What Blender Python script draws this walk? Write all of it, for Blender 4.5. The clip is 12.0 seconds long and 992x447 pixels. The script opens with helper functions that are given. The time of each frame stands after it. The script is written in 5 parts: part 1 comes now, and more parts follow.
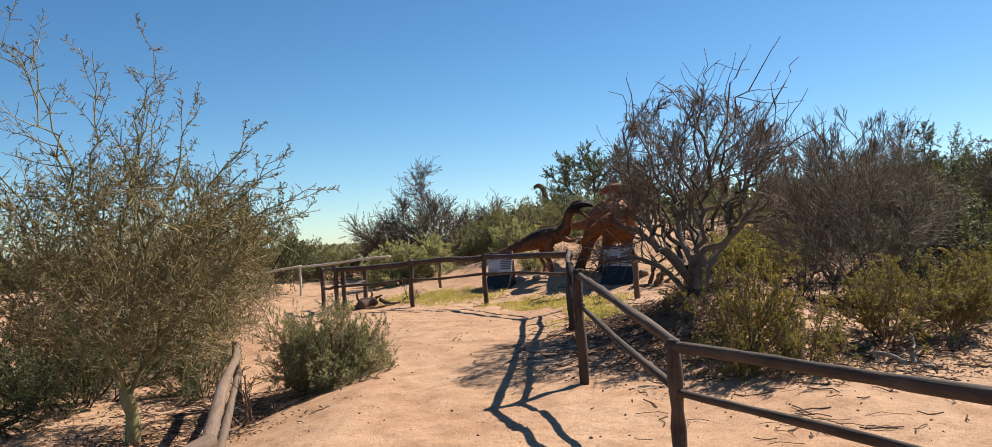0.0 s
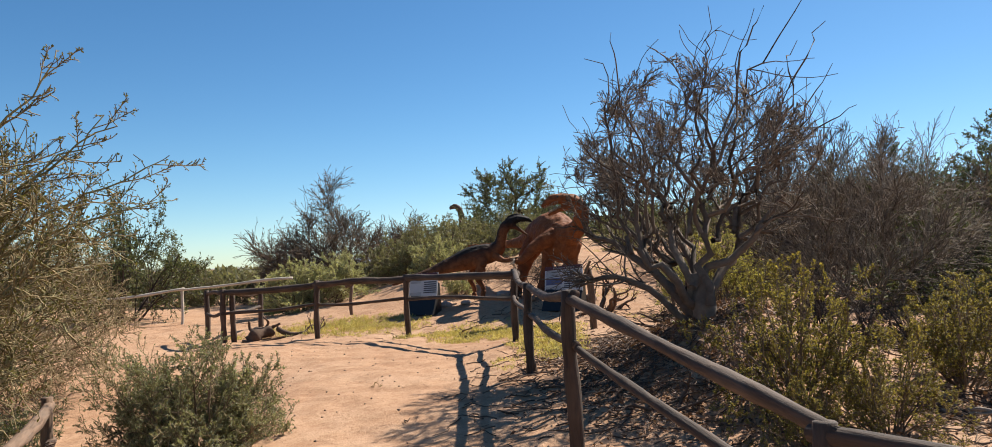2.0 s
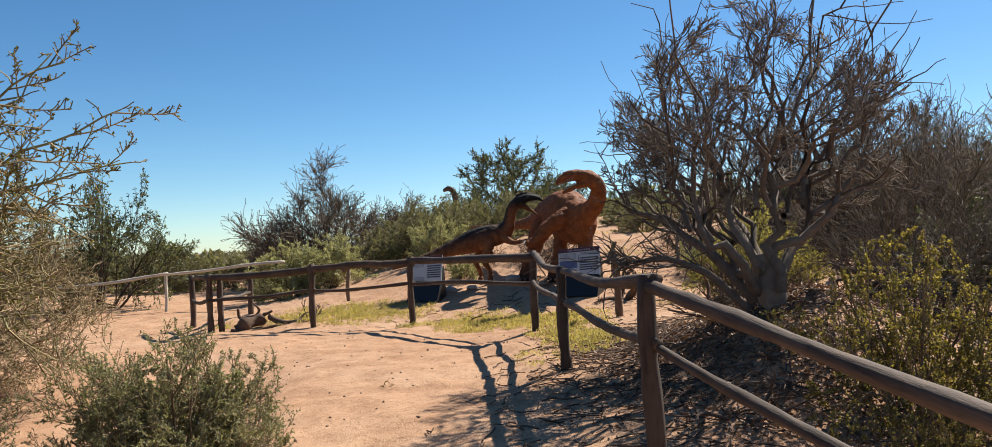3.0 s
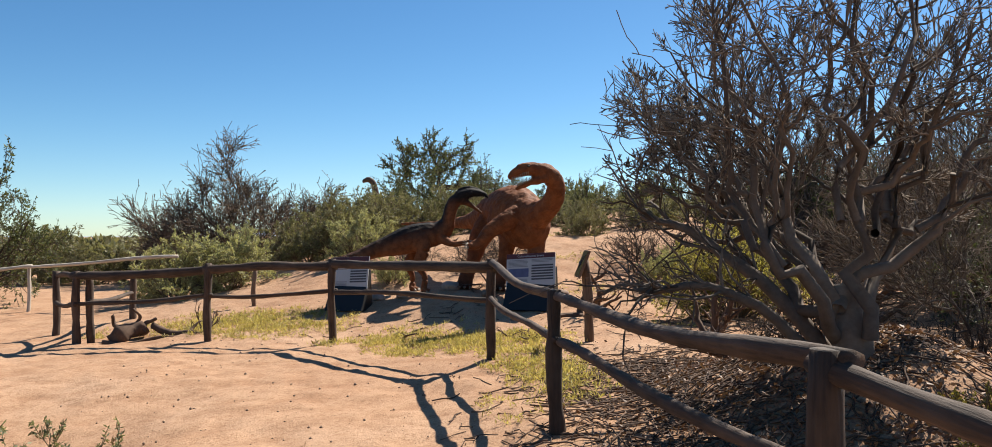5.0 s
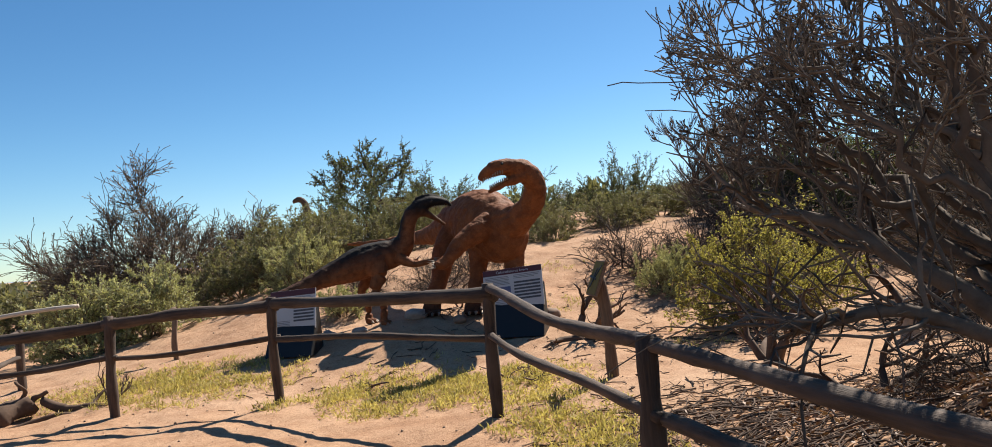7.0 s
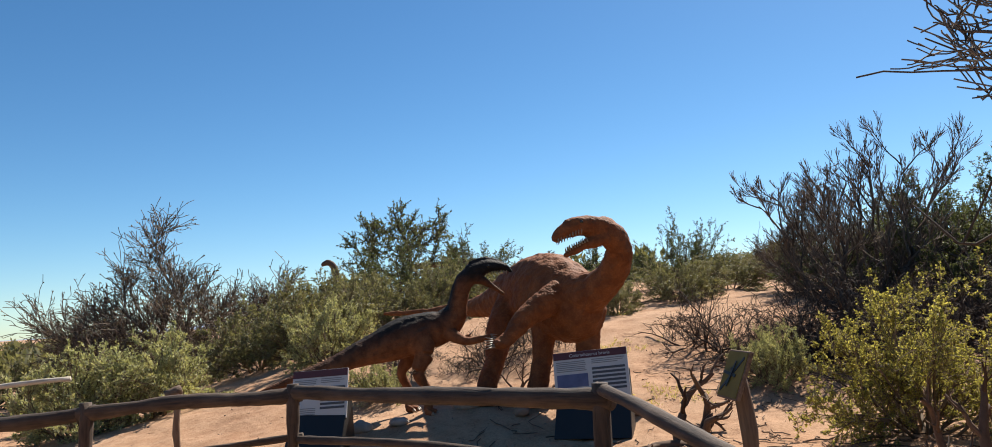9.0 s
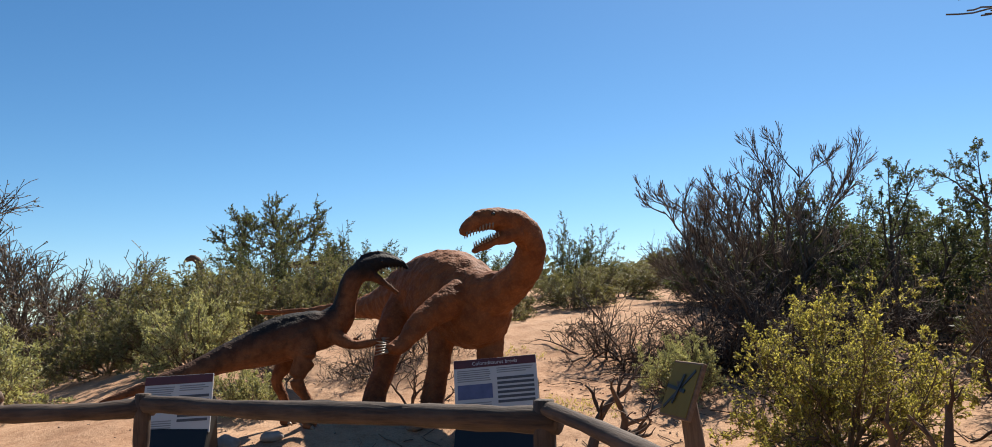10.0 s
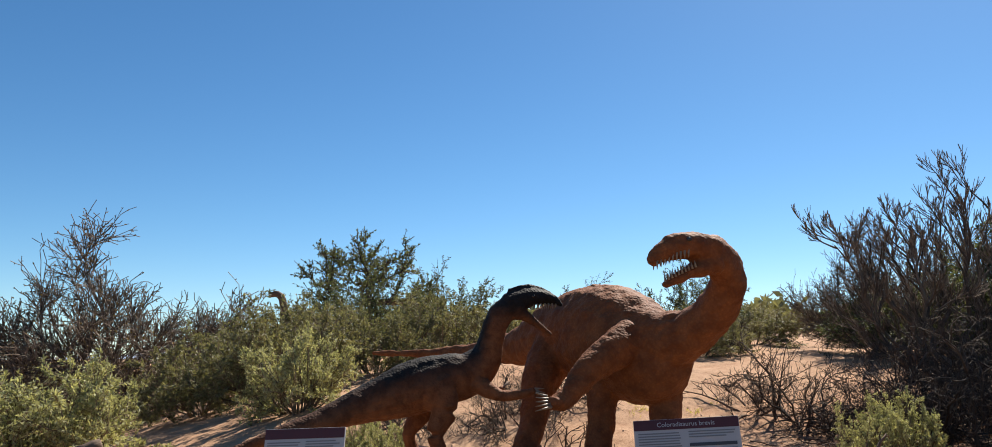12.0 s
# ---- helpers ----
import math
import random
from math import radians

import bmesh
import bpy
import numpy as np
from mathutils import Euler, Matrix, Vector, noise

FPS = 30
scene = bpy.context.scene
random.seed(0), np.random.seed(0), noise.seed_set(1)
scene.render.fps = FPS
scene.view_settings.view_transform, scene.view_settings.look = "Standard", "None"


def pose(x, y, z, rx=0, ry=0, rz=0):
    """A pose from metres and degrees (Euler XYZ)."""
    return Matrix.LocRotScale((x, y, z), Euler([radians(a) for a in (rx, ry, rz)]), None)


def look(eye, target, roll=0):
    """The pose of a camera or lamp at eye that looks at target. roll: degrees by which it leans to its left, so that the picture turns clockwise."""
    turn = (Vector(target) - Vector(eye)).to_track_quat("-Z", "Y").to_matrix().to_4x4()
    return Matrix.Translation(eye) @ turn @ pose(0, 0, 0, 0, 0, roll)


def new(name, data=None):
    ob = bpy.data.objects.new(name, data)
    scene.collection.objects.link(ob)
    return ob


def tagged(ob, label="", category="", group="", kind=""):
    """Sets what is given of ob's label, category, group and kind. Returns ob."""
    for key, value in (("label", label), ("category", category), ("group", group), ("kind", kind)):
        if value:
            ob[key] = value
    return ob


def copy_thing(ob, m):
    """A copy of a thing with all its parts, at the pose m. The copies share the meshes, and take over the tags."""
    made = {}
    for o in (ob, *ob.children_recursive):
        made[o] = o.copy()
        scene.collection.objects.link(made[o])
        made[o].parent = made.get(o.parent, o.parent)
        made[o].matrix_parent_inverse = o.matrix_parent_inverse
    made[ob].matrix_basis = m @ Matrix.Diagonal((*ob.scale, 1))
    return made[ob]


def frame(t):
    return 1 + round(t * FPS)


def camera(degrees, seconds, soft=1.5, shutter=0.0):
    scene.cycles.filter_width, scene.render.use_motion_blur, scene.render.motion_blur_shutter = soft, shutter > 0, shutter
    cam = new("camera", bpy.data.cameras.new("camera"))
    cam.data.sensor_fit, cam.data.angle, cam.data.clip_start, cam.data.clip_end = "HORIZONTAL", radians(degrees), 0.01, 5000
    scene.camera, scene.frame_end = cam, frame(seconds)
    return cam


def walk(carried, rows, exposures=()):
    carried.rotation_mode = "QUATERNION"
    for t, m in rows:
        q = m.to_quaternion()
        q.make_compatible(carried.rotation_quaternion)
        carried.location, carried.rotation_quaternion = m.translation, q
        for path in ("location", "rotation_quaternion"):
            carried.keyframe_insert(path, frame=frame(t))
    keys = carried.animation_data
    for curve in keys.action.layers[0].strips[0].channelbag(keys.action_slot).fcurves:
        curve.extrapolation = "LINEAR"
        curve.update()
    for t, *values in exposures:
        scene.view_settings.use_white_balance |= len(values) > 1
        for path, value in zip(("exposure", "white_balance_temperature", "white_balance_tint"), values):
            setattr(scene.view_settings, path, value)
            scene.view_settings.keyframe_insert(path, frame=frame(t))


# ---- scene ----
cam = camera(63.9, 12.0, soft=0.85)
PATH = [
    (0, (0.493, 0.639, 1.62), (0.361, 2.635, 1.653), -2.7),
    (0.5, (0.378, 1.454, 1.578), (0.298, 3.453, 1.564), -4.3),
    (1, (0.276, 2.223, 1.536), (0.19, 4.221, 1.568), -1.1),
    (1.5, (0.125, 2.897, 1.508), (0.225, 4.892, 1.607), -2.9),
    (2, (-0.017, 3.565, 1.479), (0.081, 5.561, 1.566), -2.2),
    (2.5, (-0.172, 4.238, 1.466), (-0.233, 6.236, 1.53), -1.3),
    (3, (-0.36, 4.857, 1.446), (-0.236, 6.853, 1.492), -2.3),
    (3.2, (-0.419, 5.105, 1.444), (-0.318, 7.101, 1.512), -2.2),
    (4.8, (-0.576, 6.968, 1.558), (-0.206, 8.934, 1.574), -1.6),
    (5, (-0.612, 7.19, 1.57), (-0.277, 9.162, 1.6), -0.2),
    (5.5, (-0.69, 7.784, 1.581), (-0.335, 9.752, 1.612), -5.8),
    (6, (-0.687, 8.401, 1.563), (-0.197, 10.339, 1.624), -2.7),
    (6.5, (-0.711, 8.937, 1.626), (-0.263, 10.883, 1.726), -1.3),
    (6.7, (-0.721, 9.166, 1.637), (-0.238, 11.107, 1.678), -4.7),
    (8.3, (-0.816, 10.75, 1.755), (-0.233, 12.66, 1.864), -3.4),
    (8.5, (-0.81, 10.97, 1.764), (-0.223, 12.879, 1.878), -3.4),
    (9, (-0.782, 11.527, 1.762), (-0.339, 13.465, 1.982), -3.4),
    (9.5, (-0.778, 12.081, 1.745), (-0.096, 13.947, 1.975), -2.0),
    (10, (-0.79, 12.573, 1.733), (-0.052, 14.418, 1.953), -1.9),
    (10.5, (-0.831, 13.073, 1.775), (-0.172, 14.936, 2.085), -0.6),
    (11, (-0.976, 13.469, 1.779), (-0.27, 15.302, 2.154), -2.8),
    (11.5, (-1.096, 13.83, 1.759), (-0.47, 15.7, 2.095), -1.3),
    (12, (-1.216, 14.227, 1.79), (-0.644, 16.115, 2.117), -0.5),
]
walk(cam, [(t, look(eye, target, roll)) for t, eye, target, roll in PATH], [(0, 0.86, 6950, 10), (3, 0.89, 6950, 10), (12, 0.88, 6950, 10)])

# ---- sun and sky ----
SUN_AZ, SUN_EL = radians(49.0), radians(45.5)      # azimuth from +y towards +x
world = bpy.data.worlds.new("sky")
scene.world = world
world.use_nodes = True
wn = world.node_tree.nodes
sky = wn.new("ShaderNodeTexSky")
sky.sky_type, sky.sun_disc = "NISHITA", False
sky.sun_elevation, sky.sun_rotation = SUN_EL, SUN_AZ
sky.altitude, sky.air_density, sky.dust_density, sky.ozone_density = 1200, 0.85, 0.4, 2.8
deep = wn.new("ShaderNodeHueSaturation")           # the dry air of the desert: a deeper blue
deep.inputs["Saturation"].default_value = 1.22
world.node_tree.links.new(sky.outputs[0], deep.inputs["Color"])
wl = world.node_tree.links
grey = wn.new("ShaderNodeRGBToBW")
pale = wn.new("ShaderNodeMapRange")                # 0 in the deep blue overhead, 1 in the pale haze low down
pale.inputs["From Min"].default_value, pale.inputs["From Max"].default_value = 4.0, 11.0
air = wn.new("ShaderNodeMix")
air.data_type = "RGBA"
air.inputs[6].default_value, air.inputs[7].default_value = (0.91, 1.06, 1.06, 1), (0.92, 0.97, 1.03, 1)
tint = wn.new("ShaderNodeMix")
tint.data_type, tint.blend_type = "RGBA", "MULTIPLY"
tint.inputs[0].default_value = 1.0
wl.new(sky.outputs[0], grey.inputs[0])
wl.new(grey.outputs[0], pale.inputs["Value"])
wl.new(pale.outputs[0], air.inputs[0])
wl.new(deep.outputs[0], tint.inputs[6])
wl.new(air.outputs[2], tint.inputs[7])
world.node_tree.links.new(tint.outputs[2], wn["Background"].inputs[0])
wn["Background"].inputs[1].default_value = 0.071
sun_data = bpy.data.lights.new("sun", "SUN")
sun_data.energy, sun_data.angle, sun_data.color = 5.0, radians(0.53), (1.0, 0.96, 0.90)
sun = new("sun", sun_data)
SUN_DIR = Vector((math.sin(SUN_AZ) * math.cos(SUN_EL), math.cos(SUN_AZ) * math.cos(SUN_EL), math.sin(SUN_EL)))
sun.matrix_world = look(SUN_DIR * 50, (0, 0, 0))

# ---- materials ----
def material(name):
    m = bpy.data.materials.new(name)
    m.use_nodes = True
    nt = m.node_tree
    return m, nt, nt.nodes["Principled BSDF"]


def node(nt, kind, **inputs):
    n = nt.nodes.new(kind)
    for key, value in inputs.items():
        n.inputs[key.replace("_", " ")].default_value = value
    return n


def ramp(nt, source, stops):
    r = nt.nodes.new("ShaderNodeValToRGB")
    els = r.color_ramp.elements
    while len(els) < len(stops):
        els.new(0.5)
    for e, (at, col) in zip(els, stops):
        e.position, e.color = at, (*col, 1)
    nt.links.new(source, r.inputs[0])
    return r.outputs[0]


def mixed(nt, fac, a, b, blend="MIX"):
    m = nt.nodes.new("ShaderNodeMix")
    m.data_type, m.blend_type = "RGBA", blend
    for sock, v in ((m.inputs[0], fac), (m.inputs[6], a), (m.inputs[7], b)):
        if isinstance(v, bpy.types.NodeSocket):
            nt.links.new(v, sock)
        elif isinstance(v, tuple):
            sock.default_value = (*v, 1)
        else:
            sock.default_value = v
    return m.outputs[2]


def bump(nt, bsdf, height, strength, distance):
    b = node(nt, "ShaderNodeBump", Strength=strength, Distance=distance)
    nt.links.new(height, b.inputs["Height"])
    nt.links.new(b.outputs[0], bsdf.inputs["Normal"])


def coords(nt, scale=(1, 1, 1), which="Object"):
    t = nt.nodes.new("ShaderNodeTexCoord")
    mp = node(nt, "ShaderNodeMapping", Scale=scale)
    nt.links.new(t.outputs[which], mp.inputs[0])
    return mp.outputs[0]


def noise_tex(nt, vec, scale, detail=4.0, rough=0.55):
    n = node(nt, "ShaderNodeTexNoise", Scale=scale, Detail=detail, Roughness=rough)
    nt.links.new(vec, n.inputs["Vector"])
    return n.outputs[0]


def sand_material():
    m, nt, b = material("sand")
    v = coords(nt)
    big, mid, fine = noise_tex(nt, v, 0.35, 5), noise_tex(nt, v, 3.0, 6, 0.65), noise_tex(nt, v, 60, 3, 0.7)
    base = ramp(nt, big, [(0.3, (0.41, 0.245, 0.150)), (0.5, (0.44, 0.275, 0.172)), (0.72, (0.48, 0.318, 0.212))])
    spots = ramp(nt, mid, [(0.32, (0.70, 0.62, 0.57)), (0.58, (1.0, 1.0, 1.0))])
    grain = ramp(nt, fine, [(0.3, (0.62, 0.58, 0.55)), (0.6, (1.1, 1.09, 1.08))])
    clods = ramp(nt, noise_tex(nt, v, 17, 4, 0.6), [(0.34, (0.72, 0.66, 0.62)), (0.46, (1.0, 1.0, 1.0)), (0.7, (1.06, 1.05, 1.04))])
    col = mixed(nt, 0.8, mixed(nt, 0.8, base, spots, "MULTIPLY"), grain, "MULTIPLY")
    col = mixed(nt, 0.7, col, clods, "MULTIPLY")
    nt.links.new(col, b.inputs["Base Color"])
    b.inputs["Roughness"].default_value = 0.95
    b.inputs["Specular IOR Level"].default_value = 0.15
    add = nt.nodes.new("ShaderNodeMath")
    add.operation = "MULTIPLY_ADD"
    nt.links.new(mid, add.inputs[0])
    add.inputs[1].default_value = 2.5
    nt.links.new(fine, add.inputs[2])
    bump(nt, b, add.outputs[0], 0.6, 0.02)
    return m


def wood_material(name, dark, light, grey):
    """Weathered round timber; the grain runs along the local x axis."""
    m, nt, b = material(name)
    v = coords(nt, (1.2, 14, 14))
    g = noise_tex(nt, v, 3.0, 6, 0.65)
    w = noise_tex(nt, coords(nt), 2.2, 4)
    info = nt.nodes.new("ShaderNodeObjectInfo")
    base = ramp(nt, g, [(0.3, dark), (0.62, light)])
    col = mixed(nt, ramp(nt, w, [(0.45, (0, 0, 0)), (0.75, (0.6, 0.6, 0.6))]), base, grey)
    tone = ramp(nt, info.outputs["Random"], [(0.0, (0.8, 0.8, 0.8)), (1.0, (1.15, 1.12, 1.1))])
    nt.links.new(mixed(nt, 1.0, col, tone, "MULTIPLY"), b.inputs["Base Color"])
    b.inputs["Roughness"].default_value = 0.85
    bump(nt, b, g, 0.7, 0.012)
    return m


def bark_material(name, a, c, stripe=9.0):
    m, nt, b = material(name)
    geo = nt.nodes.new("ShaderNodeNewGeometry")
    isl = ramp(nt, geo.outputs["Random Per Island"], [(0.0, a), (1.0, c)])
    n = noise_tex(nt, coords(nt), stripe, 5, 0.7)
    col = mixed(nt, 0.75, isl, ramp(nt, n, [(0.3, (0.55, 0.52, 0.5)), (0.65, (1.1, 1.1, 1.1))]), "MULTIPLY")
    nt.links.new(col, b.inputs["Base Color"])
    b.inputs["Roughness"].default_value = 0.9
    b.inputs["Specular IOR Level"].default_value = 0.25
    bump(nt, b, n, 0.5, 0.01)
    return m


def leaf_material(name, a, c, glow=0.35):
    """Small leaves: a diffuse face with light coming through from behind."""
    m, nt, b = material(name)
    geo = nt.nodes.new("ShaderNodeNewGeometry")
    col = ramp(nt, geo.outputs["Random Per Island"], [(0.0, a), (0.6, tuple((x + y) / 2 for x, y in zip(a, c))), (1.0, c)])
    patch = ramp(nt, noise_tex(nt, coords(nt), 1.6, 3), [(0.35, (0.7, 0.72, 0.65)), (0.7, (1.1, 1.08, 1.0))])
    col = mixed(nt, 0.8, col, patch, "MULTIPLY")
    nt.links.new(col, b.inputs["Base Color"])
    b.inputs["Roughness"].default_value = 0.6
    b.inputs["Specular IOR Level"].default_value = 0.3
    tr = nt.nodes.new("ShaderNodeBsdfTranslucent")
    nt.links.new(mixed(nt, 1.0, col, (1.25, 1.2, 0.7), "MULTIPLY"), tr.inputs[0])
    mx = nt.nodes.new("ShaderNodeMixShader")
    mx.inputs[0].default_value = glow
    out = nt.nodes["Material Output"]
    nt.links.new(b.outputs[0], mx.inputs[1])
    nt.links.new(tr.outputs[0], mx.inputs[2])
    nt.links.new(mx.outputs[0], out.inputs[0])
    return m


def plain_material(name, col, rough=0.6, grain=0.25, scale=12.0):
    m, nt, b = material(name)
    n = noise_tex(nt, coords(nt), scale, 5)
    lo = tuple(c * (1 - grain) for c in col)
    nt.links.new(ramp(nt, n, [(0.3, lo), (0.65, col)]), b.inputs["Base Color"])
    b.inputs["Roughness"].default_value = rough
    return m


def skin_material(name, low, high, axis_stops, spots, scale=34.0):
    """Statue hide: a low colour and a high colour that blend over the local height, with scales."""
    m, nt, b = material(name)
    t = nt.nodes.new("ShaderNodeTexCoord")
    sep = nt.nodes.new("ShaderNodeSeparateXYZ")
    nt.links.new(t.outputs["Object"], sep.inputs[0])
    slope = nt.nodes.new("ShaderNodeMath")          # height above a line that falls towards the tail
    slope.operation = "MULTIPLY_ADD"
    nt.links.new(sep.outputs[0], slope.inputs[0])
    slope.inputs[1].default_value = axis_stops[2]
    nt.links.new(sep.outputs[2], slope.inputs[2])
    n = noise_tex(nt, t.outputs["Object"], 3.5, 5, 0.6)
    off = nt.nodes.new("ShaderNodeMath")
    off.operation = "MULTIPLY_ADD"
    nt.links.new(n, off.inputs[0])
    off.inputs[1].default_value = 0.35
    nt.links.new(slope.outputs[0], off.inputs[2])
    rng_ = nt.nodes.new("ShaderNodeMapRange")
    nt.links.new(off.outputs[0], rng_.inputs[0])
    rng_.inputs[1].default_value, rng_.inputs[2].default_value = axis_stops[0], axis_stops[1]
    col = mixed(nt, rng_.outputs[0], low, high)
    blot = ramp(nt, noise_tex(nt, t.outputs["Object"], 7.0, 6, 0.65), [(0.38, spots), (0.6, (1.05, 1.05, 1.05))])
    col = mixed(nt, 0.8, col, blot, "MULTIPLY")
    vor = node(nt, "ShaderNodeTexVoronoi", Scale=scale)
    nt.links.new(t.outputs["Object"], vor.inputs["Vector"])
    nt.links.new(mixed(nt, 0.35, col, ramp(nt, vor.outputs[0], [(0.1, (1.1, 1.1, 1.1)), (0.6, (0.5, 0.5, 0.5))]), "MULTIPLY"), b.inputs["Base Color"])
    b.inputs["Roughness"].default_value = 0.75
    b.inputs["Specular IOR Level"].default_value = 0.2
    bump(nt, b, vor.outputs[0], 0.5, 0.012)
    return m


def crested_hide():
    """Black back, neck and crown over a rust belly and throat."""
    m, nt, b = material("black_and_rust_hide")
    t = nt.nodes.new("ShaderNodeTexCoord")
    sep = nt.nodes.new("ShaderNodeSeparateXYZ")
    nt.links.new(t.outputs["Object"], sep.inputs[0])

    def calc(op, a, c, d=0.0):
        n = nt.nodes.new("ShaderNodeMath")
        n.operation = op
        for sock, v in zip(n.inputs, (a, c, d)):
            if isinstance(v, bpy.types.NodeSocket):
                nt.links.new(v, sock)
            else:
                sock.default_value = v
        return n.outputs[0]

    x, z = sep.outputs[0], sep.outputs[2]
    back = calc("MULTIPLY_ADD", x, -0.30, z)
    throat = calc("MULTIPLY_ADD", calc("MAXIMUM", calc("SUBTRACT", x, 0.42), 0.0), -3.0, back)
    both = calc("MAXIMUM", throat, calc("SUBTRACT", z, 0.53))
    n = noise_tex(nt, t.outputs["Object"], 5.0, 5, 0.6)
    v = calc("MULTIPLY_ADD", n, 0.22, both)
    edge = nt.nodes.new("ShaderNodeMapRange")
    nt.links.new(v, edge.inputs[0])
    edge.inputs[1].default_value, edge.inputs[2].default_value = 1.02, 1.30
    col = mixed(nt, edge.outputs[0], (0.20, 0.072, 0.028), (0.018, 0.015, 0.014))
    blot = ramp(nt, noise_tex(nt, t.outputs["Object"], 9.0, 6, 0.65), [(0.38, (0.5, 0.45, 0.4)), (0.6, (1.05, 1.05, 1.05))])
    vor = node(nt, "ShaderNodeTexVoronoi", Scale=46.0)
    nt.links.new(t.outputs["Object"], vor.inputs["Vector"])
    nt.links.new(mixed(nt, 0.8, col, blot, "MULTIPLY"), b.inputs["Base Color"])
    b.inputs["Roughness"].default_value = 0.75
    b.inputs["Specular IOR Level"].default_value = 0.2
    bump(nt, b, vor.outputs[0], 0.5, 0.012)
    return m


SAND = sand_material()
RAIL = wood_material("fence_timber", (0.016, 0.010, 0.007), (0.075, 0.046, 0.030), (0.150, 0.104, 0.075))
PALE = wood_material("pale_timber", (0.320, 0.270, 0.205), (0.560, 0.500, 0.410), (0.500, 0.460, 0.390))
STAKE = wood_material("stake_timber", (0.075, 0.045, 0.027), (0.180, 0.112, 0.071), (0.165, 0.128, 0.098))
BARK_DRY = bark_material("dry_brown_bark", (0.112, 0.079, 0.053), (0.270, 0.203, 0.135))
BARK_DARK = bark_material("dark_bark", (0.046, 0.034, 0.027), (0.130, 0.098, 0.075))
BARK_TWIG = bark_material("dark_grey_twig", (0.085, 0.067, 0.052), (0.310, 0.255, 0.200))
BARK_TRUNK = bark_material("thorn_tree_bark", (0.078, 0.058, 0.044), (0.205, 0.156, 0.118))
BARK_BROOM = bark_material("brown_twig", (0.092, 0.067, 0.050), (0.275, 0.208, 0.158))
BARK_OLIVE = bark_material("olive_twig", (0.110, 0.090, 0.042), (0.380, 0.300, 0.165))
BARK_STRAW = bark_material("straw_twig", (0.150, 0.110, 0.058), (0.420, 0.330, 0.190))
LEAF_SHRUB = leaf_material("shrub_leaf", (0.140, 0.150, 0.092), (0.370, 0.370, 0.240), 0.45)
BARK_GREEN = bark_material("green_bark", (0.150, 0.150, 0.062), (0.300, 0.270, 0.135))
BARK_DEAD = bark_material("dead_wood", (0.063, 0.038, 0.027), (0.175, 0.115, 0.081))
BARK_BLEACHED = bark_material("bleached_wood", (0.210, 0.168, 0.133), (0.350, 0.301, 0.245))
LEAF_OLIVE = leaf_material("olive_leaf", (0.072, 0.072, 0.021), (0.205, 0.178, 0.058))
LEAF_DARK = leaf_material("dark_green_leaf", (0.062, 0.076, 0.038), (0.165, 0.180, 0.090))
LEAF_MID = leaf_material("mid_green_leaf", (0.075, 0.092, 0.042), (0.190, 0.205, 0.100))
LEAF_GREY = leaf_material("grey_green_leaf", (0.142, 0.139, 0.076), (0.284, 0.268, 0.158))
LEAF_YELLOW = leaf_material("yellow_green_leaf", (0.235, 0.220, 0.068), (0.520, 0.470, 0.180), 0.55)
LEAF_MUSTARD = leaf_material("mustard_green_leaf", (0.140, 0.122, 0.034), (0.430, 0.350, 0.110), 0.45)
LEAF_BRIGHT = leaf_material("bright_green_leaf", (0.300, 0.300, 0.165), (0.520, 0.515, 0.320), 0.4)
LEAF_LITTER = leaf_material("reddish_litter", (0.120, 0.056, 0.036), (0.330, 0.190, 0.120), 0.1)
LEAF_DRY = leaf_material("dry_leaf", (0.119, 0.077, 0.038), (0.224, 0.161, 0.084))
GRASS = leaf_material("yellow_grass", (0.330, 0.275, 0.095), (0.620, 0.525, 0.260), 0.45)
STONE = plain_material("pale_stone", (0.336, 0.294, 0.252), 0.85, 0.35, 9)
PEBBLE = plain_material("brown_pebble", (0.252, 0.168, 0.119), 0.9, 0.4, 6)
PANEL = plain_material("white_panel", (0.446, 0.446, 0.446), 0.45, 0.06, 5)
HEADER = plain_material("maroon_header", (0.077, 0.014, 0.014), 0.45, 0.15, 5)
INK = plain_material("grey_print", (0.060, 0.060, 0.066), 0.5, 0.1, 8)
TYPE = plain_material("pale_grey_print", (0.200, 0.200, 0.205), 0.5, 0.1, 8)
BLUE = plain_material("blue_print", (0.090, 0.105, 0.210), 0.5, 0.3, 9)
CASE = plain_material("black_plinth", (0.007, 0.007, 0.008), 0.5, 0.3, 9)
YELLOW = plain_material("yellow_plate", (0.190, 0.140, 0.028), 0.85, 0.2, 7)
BLACK = plain_material("black_paint", (0.015, 0.014, 0.012), 0.5, 0.2, 9)


# ---- lie of the land ----
def step(a, b, v):
    u = np.clip((v - a) / (b - a), 0, 1)
    return u * u * (3 - 2 * u)


